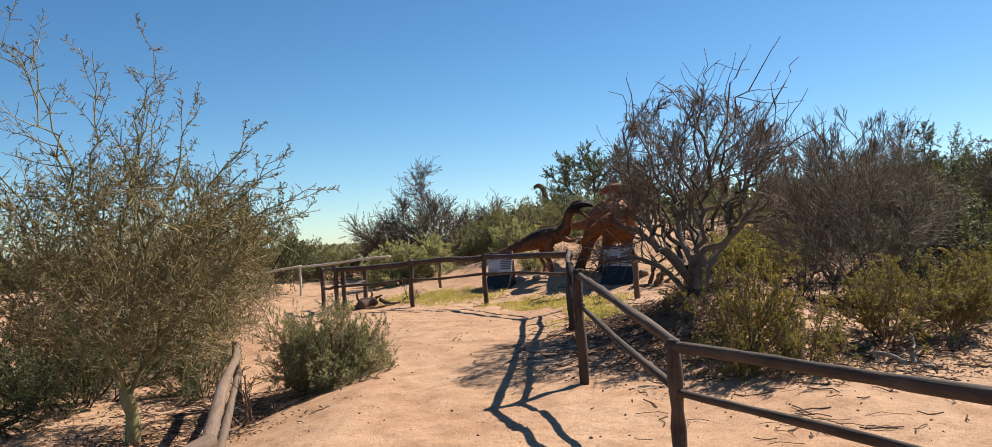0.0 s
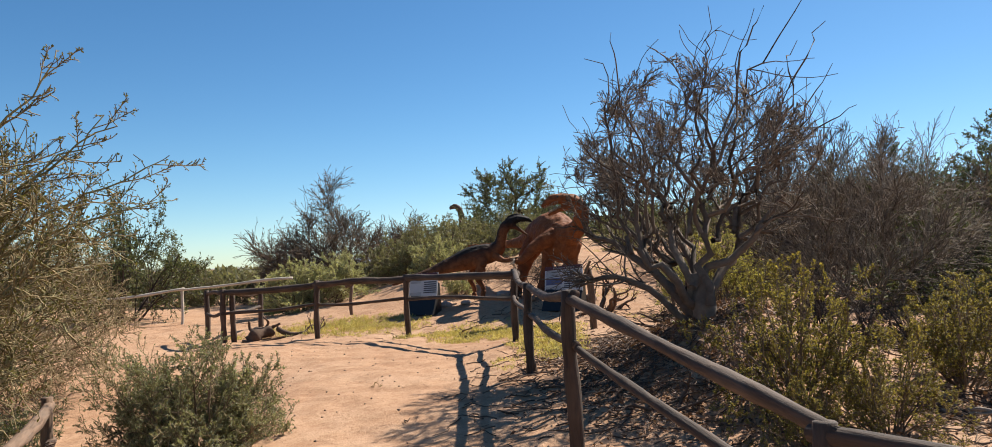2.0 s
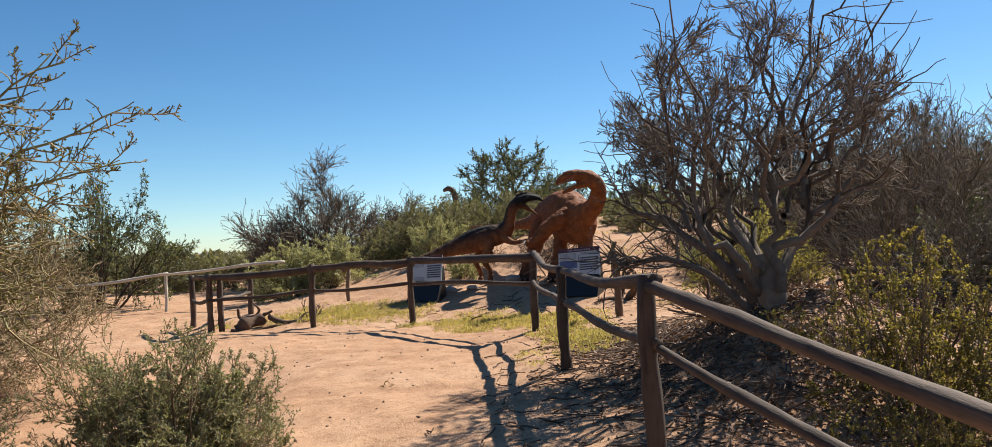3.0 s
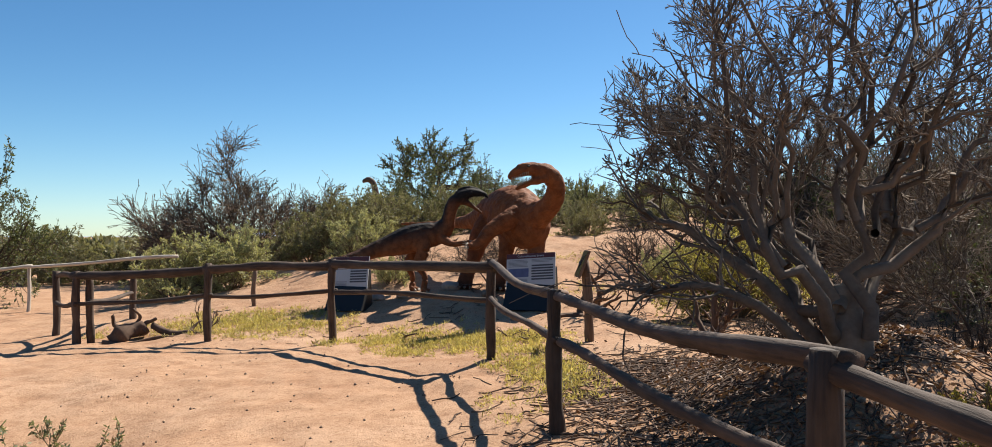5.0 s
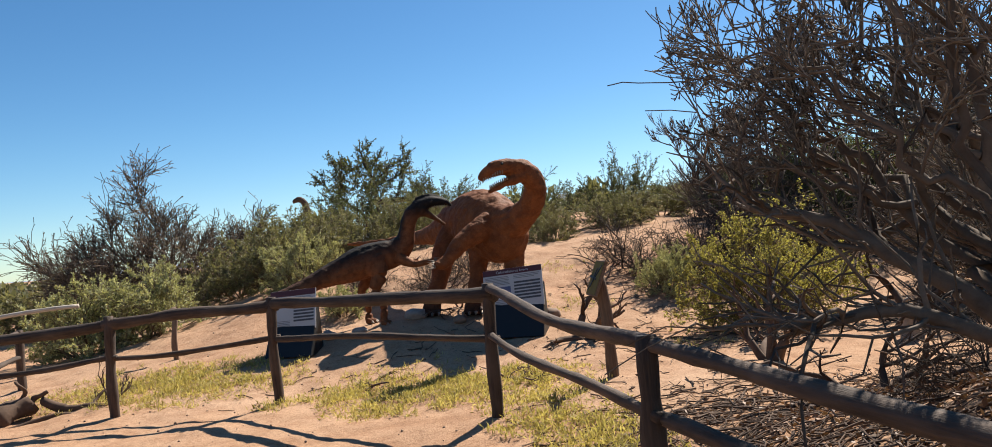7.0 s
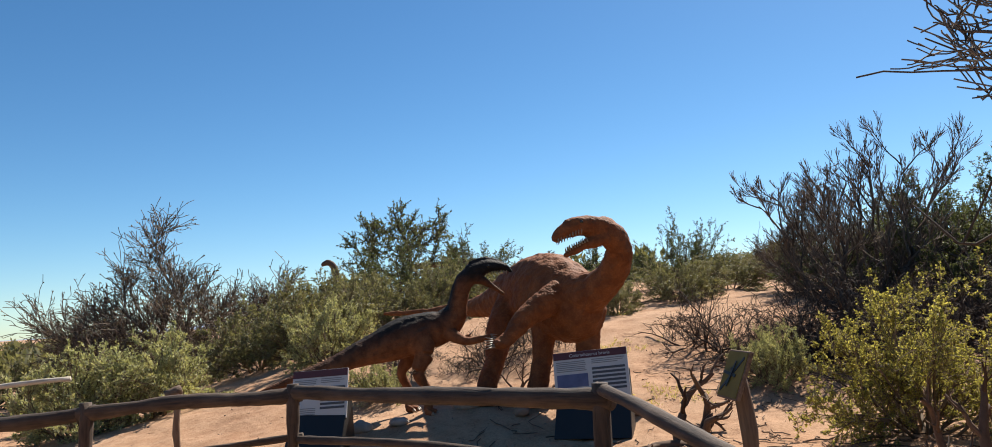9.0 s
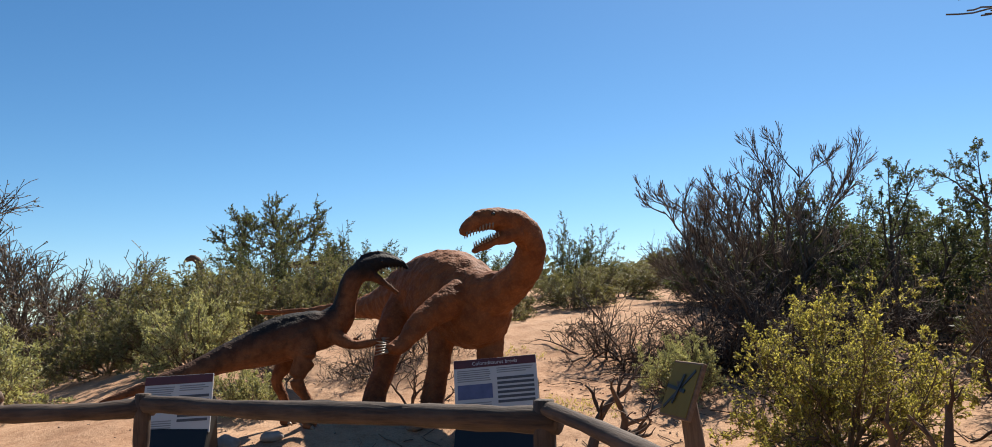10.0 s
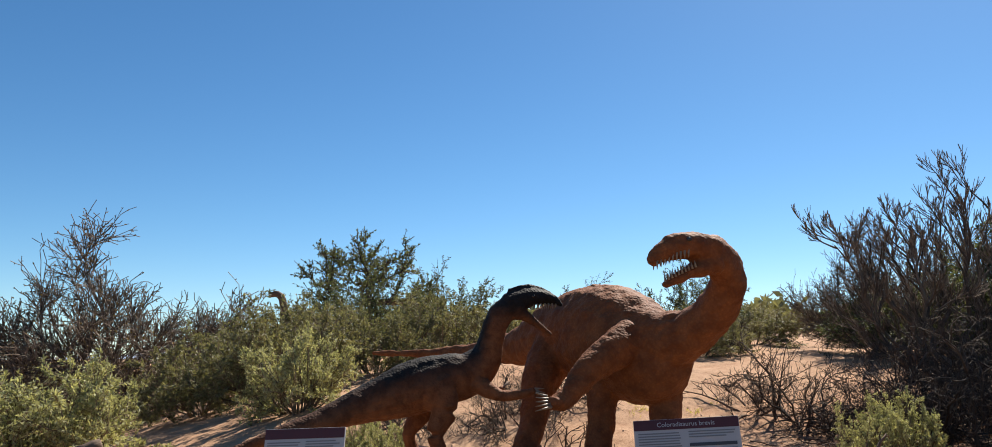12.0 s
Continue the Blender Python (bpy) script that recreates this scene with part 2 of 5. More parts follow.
def ground(x, y):
    """Height of the bare ground at a place of the plan."""
    x, y = np.asarray(x, float), np.asarray(y, float)
    z = -0.16 + 0.2 * step(5, 14, y)
    z = z + 0.12 * step(-0.3, 1.2, x) * step(10, 13, y)
    z = z + 0.14 * step(1.0, 3.0, x) * step(7, 12, y)
    z = z + 0.38 * step(-5, 0.5, x) * step(18.9, 21.6, y) + 0.45 * step(-5, 0.5, x) * step(22.0, 25.5, y) + 0.2 * step(20, 24.5, y)
    z = z + 0.9 * step(21, 38, y) * step(-6, 4, x)
    z = z + 0.25 * step(4, 9, x) * step(13, 22, y)
    z = z - 1.0 * step(55, 130, y) * step(-6, 4, x)
    z = z - 0.36 * step(-1.5, -3.4, x) * step(17, 12, y)
    z = z - 0.10 * step(-3, -6, x) * step(15, 19, y)
    z = z + 0.62 * np.exp(-(((x - 3.0) / 1.15) ** 2 + ((y - 12.1) / 1.5) ** 2))
    return z


def lattice(n, seed):
    return np.random.default_rng(seed).random((n, n))


LAT = lattice(64, 5)


def value_noise(x, y):
    xi, yi = np.floor(x).astype(int), np.floor(y).astype(int)
    u, v = x - xi, y - yi
    u, v = u * u * (3 - 2 * u), v * v * (3 - 2 * v)
    a, b = LAT[xi % 64, yi % 64], LAT[(xi + 1) % 64, yi % 64]
    c, d = LAT[xi % 64, (yi + 1) % 64], LAT[(xi + 1) % 64, (yi + 1) % 64]
    return (a * (1 - u) + b * u) * (1 - v) + (c * (1 - u) + d * u) * v - 0.5


def relief(x, y):
    """Trodden bumps on the sand."""
    x, y = np.asarray(x, float), np.asarray(y, float)
    return 0.05 * value_noise(x * 1.3, y * 1.3) + 0.034 * value_noise(x * 4.1 + 9, y * 4.1) + 0.02 * value_noise(x * 9.7, y * 9.7 + 4)


def land(x, y):
    return ground(x, y) + relief(x, y)


def at_ground(x, y, sink=0.0):
    return float(land(x, y)) - sink


def spaced(lo, hi, near, far_end, grow_by=1.12):
    mid = list(np.arange(lo, hi + 1e-6, near))
    up, s = [], near
    v = hi
    while v < far_end:
        s *= grow_by
        v += s
        up.append(v)
    down, s, v = [], near, lo
    while v > -far_end:
        s *= grow_by
        v -= s
        down.append(v)
    return np.array(down[::-1] + mid + up)


def grid_ground():
    xs, ys = spaced(-7, 8, 0.09, 2600), spaced(1, 25, 0.09, 4200)
    gx, gy = np.meshgrid(xs, ys)
    co = np.stack([gx, gy, land(gx, gy)], -1).reshape(-1, 3)
    w, h = len(xs), len(ys)
    i = (np.arange(h - 1)[:, None] * w + np.arange(w - 1)[None]).reshape(-1)
    faces = np.stack([i, i + 1, i + w + 1, i + w], 1)
    me = bpy.data.meshes.new("ground")
    me.from_pydata(co.tolist(), [], faces.tolist())
    me.polygons.foreach_set("use_smooth", [True] * len(faces))
    me.materials.append(SAND)
    return tagged(new("ground", me), "trodden reddish desert sand with low dunes", "ground", kind="structure")


grid_ground()


# ---- building helpers ----
def mesh_of(name, bm, mat, smooth=True):
    me = bpy.data.meshes.new(name)
    bm.to_mesh(me)
    bm.free()
    if smooth:
        me.polygons.foreach_set("use_smooth", [True] * len(me.polygons))
    me.materials.append(mat)
    return me


def part(name, bm, mat, parent, label="", smooth=True, m=None):
    me = bm if isinstance(bm, bpy.types.Mesh) else mesh_of(name, bm, mat, smooth)
    ob = new(name, me)
    ob.parent = parent
    if m is not None:
        ob.matrix_local = m
    return tagged(ob, label)


def thing(name, x, y, z, label, category, group="", kind="", rz=0.0):
    ob = new(name)
    ob.empty_display_size = 0.2
    ob.matrix_world = pose(x, y, z, 0, 0, rz)
    return tagged(ob, label, category, group, kind)


def raw_mesh(name, co, faces, mats, smooth=True):
    me = bpy.data.meshes.new(name)
    co, faces = np.asarray(co, np.float32), np.asarray(faces, np.int32)
    me.vertices.add(len(co))
    me.vertices.foreach_set("co", co.reshape(-1))
    n = faces.shape[1]
    me.loops.add(len(faces) * n)
    me.loops.foreach_set("vertex_index", faces.reshape(-1))
    me.polygons.add(len(faces))
    me.polygons.foreach_set("loop_start", np.arange(len(faces), dtype=np.int32) * n)
    if smooth:
        me.polygons.foreach_set("use_smooth", np.ones(len(faces), bool))
    me.update(calc_edges=True)
    me.materials.append(mats)
    return me


def log_mesh(name, length, r0, r1, mat, seed, sag=0.0, wob=0.012, sides=12, rings=18):
    """A round timber along x with swellings, a slight bend and cut ends."""
    rng = np.random.default_rng(seed)
    bm = bmesh.new()
    ph = rng.random(6) * 6.28
    rows = []
    for k in range(rings + 1):
        u = k / rings
        bend_y = wob * (math.sin(3.1 * u * 2 + ph[0]) + 0.6 * math.sin(9 * u + ph[1]))
        bend_z = wob * (math.sin(2.7 * u * 2 + ph[2]) + 0.6 * math.sin(8 * u + ph[3])) - sag * 4 * u * (1 - u)
        r = (r0 + (r1 - r0) * u) * (1 + 0.07 * math.sin(14 * u + ph[4]) + 0.05 * rng.standard_normal())
        if k in (0, rings):
            r *= 0.93
        row = []
        for s in range(sides):
            a = 2 * math.pi * s / sides
            rr = r * (1 + 0.05 * math.sin(3 * a + ph[5] + 4 * u) + 0.03 * rng.standard_normal())
            row.append(bm.verts.new((length * u, bend_y + rr * math.cos(a), bend_z + rr * math.sin(a))))
        rows.append(row)
    for a, b in zip(rows, rows[1:]):
        for s in range(sides):
            bm.faces.new((a[s], a[(s + 1) % sides], b[(s + 1) % sides], b[s]))
    bm.faces.new(rows[0][::-1])
    bm.faces.new(rows[-1])
    bmesh.ops.recalc_face_normals(bm, faces=bm.faces)
    return mesh_of(name, bm, mat)


def along(a, b):
    """The pose whose x axis runs from a to b."""
    d = Vector(b) - Vector(a)
    return Matrix.Translation(a) @ d.to_track_quat("X", "Z").to_matrix().to_4x4()


def fence(label, posts, top_r, low_r, post_r, mat, seed, group, rails=(True, True), thick=()):
    """posts: x, y, height of the top rail's upper edge, height of the lower rail. A run of round posts with two rails."""
    rng = np.random.default_rng(seed)
    x0, y0 = posts[0][:2]
    f = thing("fence", x0, y0, at_ground(x0, y0), label, "fence", group)
    inv = f.matrix_world.inverted()
    for k, (x, y, zt, zl) in enumerate(posts):
        if zl is None:
            continue
        zb = at_ground(x, y, 0.25)
        lean = rng.normal(0, 0.012, 2)
        a, b = (x, y, zb), (x + lean[0], y + lean[1], zt + 0.012)
        me = log_mesh("post", (Vector(b) - Vector(a)).length, post_r * 1.05, post_r * 0.95, mat, seed * 50 + k, 0, 0.006, 12, 9)
        part("post", me, mat, f, m=inv @ along(a, b))
    for k, (p, q) in enumerate(zip(posts, posts[1:])):
        for on, zi, r, drop in ((rails[0], 2, top_r, top_r), (rails[1], 3, low_r, 0)):
            if not on:
                continue
            if zi == 2 and k in thick:
                r = drop = top_r * 1.6
            a, b = Vector((p[0], p[1], p[zi] - drop)), Vector((q[0], q[1], q[zi] - drop))
            d = (b - a).normalized() * 0.07
            a, b = a - d, b + d
            me = log_mesh("rail", (b - a).length, r * rng.uniform(0.92, 1.1), r * rng.uniform(0.85, 1.05), mat, seed * 90 + 7 * k + zi,
                          rng.uniform(-0.01, 0.03), 0.014, 12, 22)
            part("rail", me, mat, f, m=inv @ along(a, b))
    return f


# ---- plants ----
def unit(v):
    return v / (np.linalg.norm(v, axis=-1, keepdims=True) + 1e-9)


def branching(seed, stems, length, spread, levels, wander, up, radius, thin=0.55, start=0.15, base_spread=0.12, seg=7, last_seg=2, room=None, first=None):
    """Grows a plant about the origin. levels: children per branch, angle in degrees, length ratio.
    room: centre and radii of the crown, beyond which branches have died back;
    then, where given, the height of its underside and how much that rises along y.
    first: limbs from crooked() to start from, in place of straight stems.
    Returns, level by level, arrays of polylines with their radii."""
    rng = np.random.default_rng(seed)
    n = stems
    az = np.arange(n) * 2.399 + rng.normal(0, 0.3, n)
    tilt = np.arccos(1 - (1 - math.cos(radians(spread))) * (np.arange(n) + rng.random(n)) / n) if n > 1 else np.zeros(1)
    d = np.stack([np.sin(tilt) * np.cos(az), np.sin(tilt) * np.sin(az), np.cos(tilt)], -1)
    p = np.stack([np.cos(az), np.sin(az), np.zeros(n)], -1) * base_spread * rng.random((n, 1))
    ln = length * rng.uniform(0.75, 1.2, n)
    r = radius * rng.uniform(0.75, 1.2, n)
    out = []
    for lv in range(len(levels) + 1):
        last = lv == len(levels)
        if first and lv == 0:
            P, R, D, ln, r = first
            k = P.shape[1] - 1
        else:
            k = last_seg if last else max(3, seg - 2 * lv)
            pts, dirs = [p], [d]
            cur, cd = p, d
            for _ in range(k):
                cd = unit(cd + rng.normal(0, wander, cd.shape) + np.array([0, 0, up / k]))
                cur = cur + cd * (ln / k)[:, None]
                pts.append(cur)
                dirs.append(cd)
            P, D = np.stack(pts, 1), np.stack(dirs, 1)
            R = r[:, None] * np.linspace(1, 0.3 if last else 0.34, k + 1)[None]
        if room and lv:
            q = np.linalg.norm((P[:, -1] - np.array(room[0])) / np.array(room[1]), axis=-1)
            ok = q < (1.28 if lv == 1 else 1.0) + rng.normal(0, 0.05, len(P)) + 0.05 * (rng.random(len(P)) < 0.05)
            if len(room) > 2:
                ok &= P[:, -1, 2] > room[2] + room[3] * np.maximum(0, P[:, -1, 1])
            P, D, R, ln, r = P[ok], D[ok], R[ok], ln[ok], r[ok]
        out.append((P, R, D))
        if last:
            break
        cnt, ang, ratio = levels[lv]
        m = len(P)
        u = np.clip(start + (1 - start) * (np.arange(cnt)[None] + rng.random((m, cnt))) / cnt, 0, 0.999)
        fi = u * k
        i0 = fi.astype(int)
        fr = (fi - i0)[..., None]
        rows = np.arange(m)[:, None]
        cp = P[rows, i0] * (1 - fr) + P[rows, i0 + 1] * fr
        pd = D[rows, i0 + 1]
        rnd = rng.normal(0, 1, pd.shape)
        perp = unit(rnd - (rnd * pd).sum(-1, keepdims=True) * pd)
        a = np.radians(ang) * rng.uniform(0.5, 1.3, (m, cnt, 1))
        nd = unit(pd * np.cos(a) + perp * np.sin(a))
        nl = (ln[:, None] * ratio) * rng.uniform(0.6, 1.25, (m, cnt)) * (1.15 - 0.5 * u)
        nr = (r[:, None] * (1 - 0.5 * u)) * thin
        p, d, ln, r = cp.reshape(-1, 3), nd.reshape(-1, 3), nl.reshape(-1), nr.reshape(-1)
    return out


def crooked(seed, limbs, points=13, crook=0.035, taper=0.3):
    """Main limbs from a to b that arch by rise and bend to and fro. limbs: a, b, rise, radius at the base."""
    rng = np.random.default_rng(seed)
    u = np.linspace(0, 1, points)[:, None]
    Ps, Rs = [], []
    for a, b, rise, r0 in limbs:
        a, b = np.array(a, float), np.array(b, float)
        sway = np.cumsum(rng.normal(0, crook, (points, 3)), 0)
        sway = sway - u * sway[-1]
        Ps.append((1 - u) * a + u * b + np.array([0, 0, rise]) * np.sin(u * math.pi) + sway * np.linalg.norm(b - a) / 1.8)
        Rs.append(r0 * (1 - (1 - taper) * u[:, 0]))
    P, R = np.array(Ps), np.array(Rs)
    D = unit(np.gradient(P, axis=1))
    ln = np.linalg.norm(P[:, -1] - P[:, 0], axis=-1)
    return P, R, D, ln, R[:, 0]


def grow_into(seed, stems, centre, radii, count, low, step_len=0.13, reach=0.2, leaders=(), tip=0.004, hollow=0.35, wobble=0.25, flow=2.4):
    """Grows limbs towards points spread through a rounded crown, as branches compete for light.
    leaders: centre, size and number of points that draw long shoots out of the crown.
    Returns chains of equal point count with their radii, and the thin nodes that bear twigs."""
    rng = np.random.default_rng(seed)
    d = unit(rng.normal(0, 1, (count * 3, 3)))
    a = np.array(centre) + d * np.array(radii) * (hollow + (1 - hollow) * rng.random((count * 3, 1)) ** 0.6)
    a = a[a[:, 2] > low + rng.normal(0, 0.12, len(a))][:count]
    for c, size, n in leaders:
        a = np.concatenate([a, np.array(c) + rng.uniform(-1, 1, (n, 3)) * np.array(size)])
    pos, par = [np.zeros(3)], [-1]
    for k in range(stems):
        ang = k * 2.399 + rng.normal(0, 0.3)
        for j in range(1, 3):
            pos.append(np.array([math.cos(ang) * 0.07 * j, math.sin(ang) * 0.07 * j, step_len * 0.9 * j]))
            par.append(0 if j == 1 else len(pos) - 2)
    pos = np.array(pos)
    near = np.linalg.norm(a[:, None] - pos[None], axis=-1)
    best, dist = near.argmin(1), near.min(1)
    for _ in range(70):
        if not len(a):
            break
        pull = np.zeros_like(pos)
        np.add.at(pull, best, unit(a - pos[best]))
        who = np.unique(best)
        fresh = pos[who] + unit(unit(pull[who]) + rng.normal(0, wobble, (len(who), 3))) * step_len
        start = len(pos)
        pos = np.concatenate([pos, fresh])
        par += list(who)
        nd = np.linalg.norm(a[:, None] - fresh[None], axis=-1)
        better = nd.min(1) < dist
        best = np.where(better, start + nd.argmin(1), best)
        dist = np.minimum(dist, nd.min(1))
        keep = dist > reach
        a, best, dist = a[keep], best[keep], dist[keep]
    par = np.array(par)
    n = len(pos)
    kids = [[] for _ in range(n)]
    for i in range(1, n):
        kids[par[i]].append(i)
    area = np.zeros(n)
    for i in range(n - 1, -1, -1):
        area[i] = sum(area[j] for j in kids[i]) or tip ** flow
    rad = area ** (1 / flow)
    chains, radii_out, todo = [], [], [(0, 0)]
    while todo:
        prev, i = todo.pop()
        line = [prev, i]
        while kids[i]:
            order = sorted(kids[i], key=lambda j: -area[j])
            todo += [(i, j) for j in order[1:]]
            i = order[0]
            line.append(i)
        p, r = pos[line], rad[line].copy()
        r[0] = r[1]
        u = np.linspace(0, len(line) - 1, 10)
        chains.append(np.stack([np.interp(u, np.arange(len(line)), p[:, k]) for k in range(3)], -1))
        radii_out.append(np.interp(u, np.arange(len(line)), r))
    P, R = np.array(chains), np.array(radii_out)
    thin = (rad < tip * 3.2) & (np.arange(n) > stems * 2)
    return (P, R, P), pos[thin], unit(pos[thin] - pos[par[thin]])


def twigs(seed, at, heading, per, length, from_point, outward=0.5, spread=0.5, lift=0.15, radius=0.004, bend=0.12, segs=3):
    """Fine twigs that leave the thin branches and turn away from the middle of the crown."""
    rng = np.random.default_rng(seed)
    p, h = np.repeat(at, per, 0), np.repeat(heading, per, 0)
    d = unit(0.5 * h + outward * unit(p - np.array(from_point)) + rng.normal(0, spread, p.shape) + np.array([0, 0, lift]))
    ln = length * rng.uniform(0.45, 1.3, len(p))
    pts, dirs = [p], [d]
    for _ in range(segs):
        d = unit(d + rng.normal(0, bend, d.shape) + np.array([0, 0, lift * 0.3]))
        p = p + d * (ln / segs)[:, None]
        pts.append(p)
        dirs.append(d)
    P = np.stack(pts, 1)
    R = radius * rng.uniform(0.7, 1.2, (len(P), 1)) * np.linspace(1, 0.45, segs + 1)[None]
    return P, R, np.stack(dirs, 1)


def side_twigs(seed, stems, per, ratio, angle=50):
    """Short side shoots along the twigs."""
    rng = np.random.default_rng(seed)
    P, R, D = stems
    m, k = P.shape[:2]
    i = rng.integers(1, k, (m, per))
    rows = np.arange(m)[:, None]
    p, d = P[rows, i].reshape(-1, 3), D[rows, i].reshape(-1, 3)
    ln = np.repeat(np.linalg.norm(P[:, -1] - P[:, 0], axis=-1) * ratio, per) * rng.uniform(0.5, 1.3, len(p))
    rnd = unit(rng.normal(0, 1, d.shape))
    a = radians(angle)
    d = unit(d * math.cos(a) + rnd * math.sin(a))
    r = R[rows, i].reshape(-1) * 0.75
    return np.stack([p, p + d * (ln * 0.5)[:, None], p + unit(d + rng.normal(0, 0.15, d.shape)) * ln[:, None]], 1), r[:, None] * np.array([1, 0.8, 0.5])[None], np.stack([d, d, d], 1)


def fit_size(levels, width, height):
    """Scales the grown branches to a crown width and height."""
    allp = np.concatenate([P.reshape(-1, 3) for P, _, _ in levels])
    h = np.percentile(allp[:, 2], 99.7)
    w = np.percentile(np.hypot(allp[:, 0], allp[:, 1]), 97) * 2
    s = np.array([width / w, width / w, height / h])
    return [(P * s, R, D) for P, R, D in levels]


def tubes(name, levels, mat, sides=(7, 6, 4, 3, 3), least=0.0022):
    cos, faces, base = [], [], 0
    for lv, (P, R, D) in enumerate(levels):
        s = sides[min(lv, len(sides) - 1)]
        m, k = P.shape[:2]
        t = unit(np.gradient(P, axis=1))
        ref = np.where(np.abs(t[..., 2:3]) > 0.9, np.array([1.0, 0, 0]), np.array([0, 0, 1.0]))
        u = unit(np.cross(t, ref))
        v = np.cross(t, u)
        a = np.arange(s) * 2 * np.pi / s
        rr = np.maximum(R, least)[..., None, None]
        ring = P[:, :, None] + rr * (np.cos(a)[:, None] * u[:, :, None] + np.sin(a)[:, None] * v[:, :, None])
        cos.append(ring.reshape(-1, 3))
        i = base + (np.arange(m)[:, None, None] * k + np.arange(k - 1)[None, :, None]) * s
        j = np.arange(s)[None, None]
        q = np.stack([i + j, i + (j + 1) % s, i + s + (j + 1) % s, i + s + j], -1)
        faces.append(q.reshape(-1, 4))
        base += m * k * s
    return raw_mesh(name, np.concatenate(cos), np.concatenate(faces), mat)


def leaf_cards(name, pos, along_dir, length, width, mat, seed, droop=0.0):
    """Small pointed leaves, each a folded blade of its own."""
    rng = np.random.default_rng(seed)
    n = len(pos)
    d = unit(along_dir * 0.6 + rng.normal(0, 0.7, (n, 3)) + np.array([0, 0, -droop]))
    side = unit(np.cross(d, rng.normal(0, 1, (n, 3))))
    L = (length * rng.uniform(0.6, 1.3, n))[:, None]
    W = (width * rng.uniform(0.7, 1.3, n))[:, None]
    nrm = np.cross(d, side)
    co = np.stack([pos, pos + d * L * 0.5 + side * W * 0.5 + nrm * W * 0.15, pos + d * L, pos + d * L * 0.5 - side * W * 0.5 + nrm * W * 0.15], 1)
    f = np.arange(n * 4).reshape(n, 4)
    return raw_mesh(name, co.reshape(-1, 3), f, mat, smooth=False)


def leaf_spots(levels, per, seed, which=1, lo=0.15):
    """Places and directions for leaves along the last branches."""
    rng = np.random.default_rng(seed)
    pos, dr = [], []
    for P, R, D in levels[-which:]:
        m, k = P.shape[:2]
        u = lo + (1 - lo) * rng.random((m, per))
        fi = np.minimum(u * (k - 1), k - 1.001)
        i0 = fi.astype(int)
        fr = (fi - i0)[..., None]
        rows = np.arange(m)[:, None]
        pos.append((P[rows, i0] * (1 - fr) + P[rows, i0 + 1] * fr).reshape(-1, 3))
        dr.append(D[rows, i0].reshape(-1, 3))
    return np.concatenate(pos), np.concatenate(dr)


def plant(name, x, y, label, category, levels, bark, leaf=None, per=0, leaf_l=0.02, leaf_w=0.01, which=1, seed=1, rz=0.0, group="", sink=0.05, droop=0.0, least=0.0022, twig=None, limbs=2):
    t = thing(name, x, y, at_ground(x, y, sink), label, category, group, rz=rz)
    part("trunk", tubes("trunk", levels[:limbs], bark, least=least), bark, t)
    tagged(part("branchwork", tubes("branchwork", levels[limbs:], twig or bark, sides=(3, 3, 3), least=least), twig or bark, t), kind="stuff")
    if leaf and per:
        pos, dr = leaf_spots(levels, per, seed, which)
        part("crown", leaf_cards("crown", pos, dr, leaf_l, leaf_w, leaf, seed, droop), leaf, t)
    return t

# ---- fences ----
MAIN = [(4.6, 0.4, 0.92, 0.50), (3.3, 2.5, 0.88, 0.46), (1.38, 6.60, 0.79, 0.42), (0.80, 9.40, 1.21, 0.83), (0.78, 12.79, 1.16, 0.81), (0.84, 16.12, 1.29, 0.84),
        (-1.02, 18.78, 1.23, 0.79), (-2.79, 19.24, 1.17, 0.70), (-4.78, 19.88, 1.05, 0.56), (-5.45, 21.0, 1.01, 0.52)]
fence("dark weathered round-timber fence with two rails beside the sandy path", MAIN, 0.040, 0.032, 0.056, RAIL, 3, "timber fences", thick=(5, 6, 7))
fence("dark timber fence closing the side of the dinosaur enclosure", [(-4.60, 19.95, 1.00, 0.60), (-4.64, 22.3, 0.95, 0.55)], 0.045, 0.035, 0.055, RAIL, 4, "timber fences")
fence("low brown timber fence sloping beside the green shrub", [(-3.58, 10.65, 0.42, 0.05), (-1.56, 5.16, 0.52, 0.16), (-1.45, 1.6, 0.75, 0.40), (-1.5, -2.0, 0.85, 0.45)],
      0.05, 0.04, 0.05, STAKE, 5, "timber fences")
fence("far fence with a single pale top rail", [(-4.3, 24.0, 1.20, None), (-7.0, 24.0, 1.02, 0.5), (-9.8, 24.0, 0.80, 0.5), (-13.0, 24.1, 0.6, 0.4)],
      0.035, 0.03, 0.035, PALE, 6, "timber fences", (True, False))


def lone_post(x, y, top, r, seed, label, cap=True):
    z = at_ground(x, y, 0.2)
    ob = thing("wooden_post", x, y, z + 0.2, label, "post", "lone posts")
    me = log_mesh("shaft", top - z, r, r * 0.9, STAKE, seed, 0, 0.01, 10, 7)
    part("shaft", me, STAKE, ob, m=ob.matrix_world.inverted() @ along((x, y, z), (x + 0.02, y, top)))
    if cap:
        me = log_mesh("cap", 0.2, r * 1.5, r * 1.3, STAKE, seed + 1, 0, 0.004, 8, 3)
        part("cap", me, STAKE, ob, m=ob.matrix_world.inverted() @ along((x - 0.12, y - 0.02, top - 0.02), (x + 0.1, y, top + 0.07)))


lone_post(-2.55, 22.3, 0.98, 0.045, 71, "short brown wooden stake with a slanted cap block")

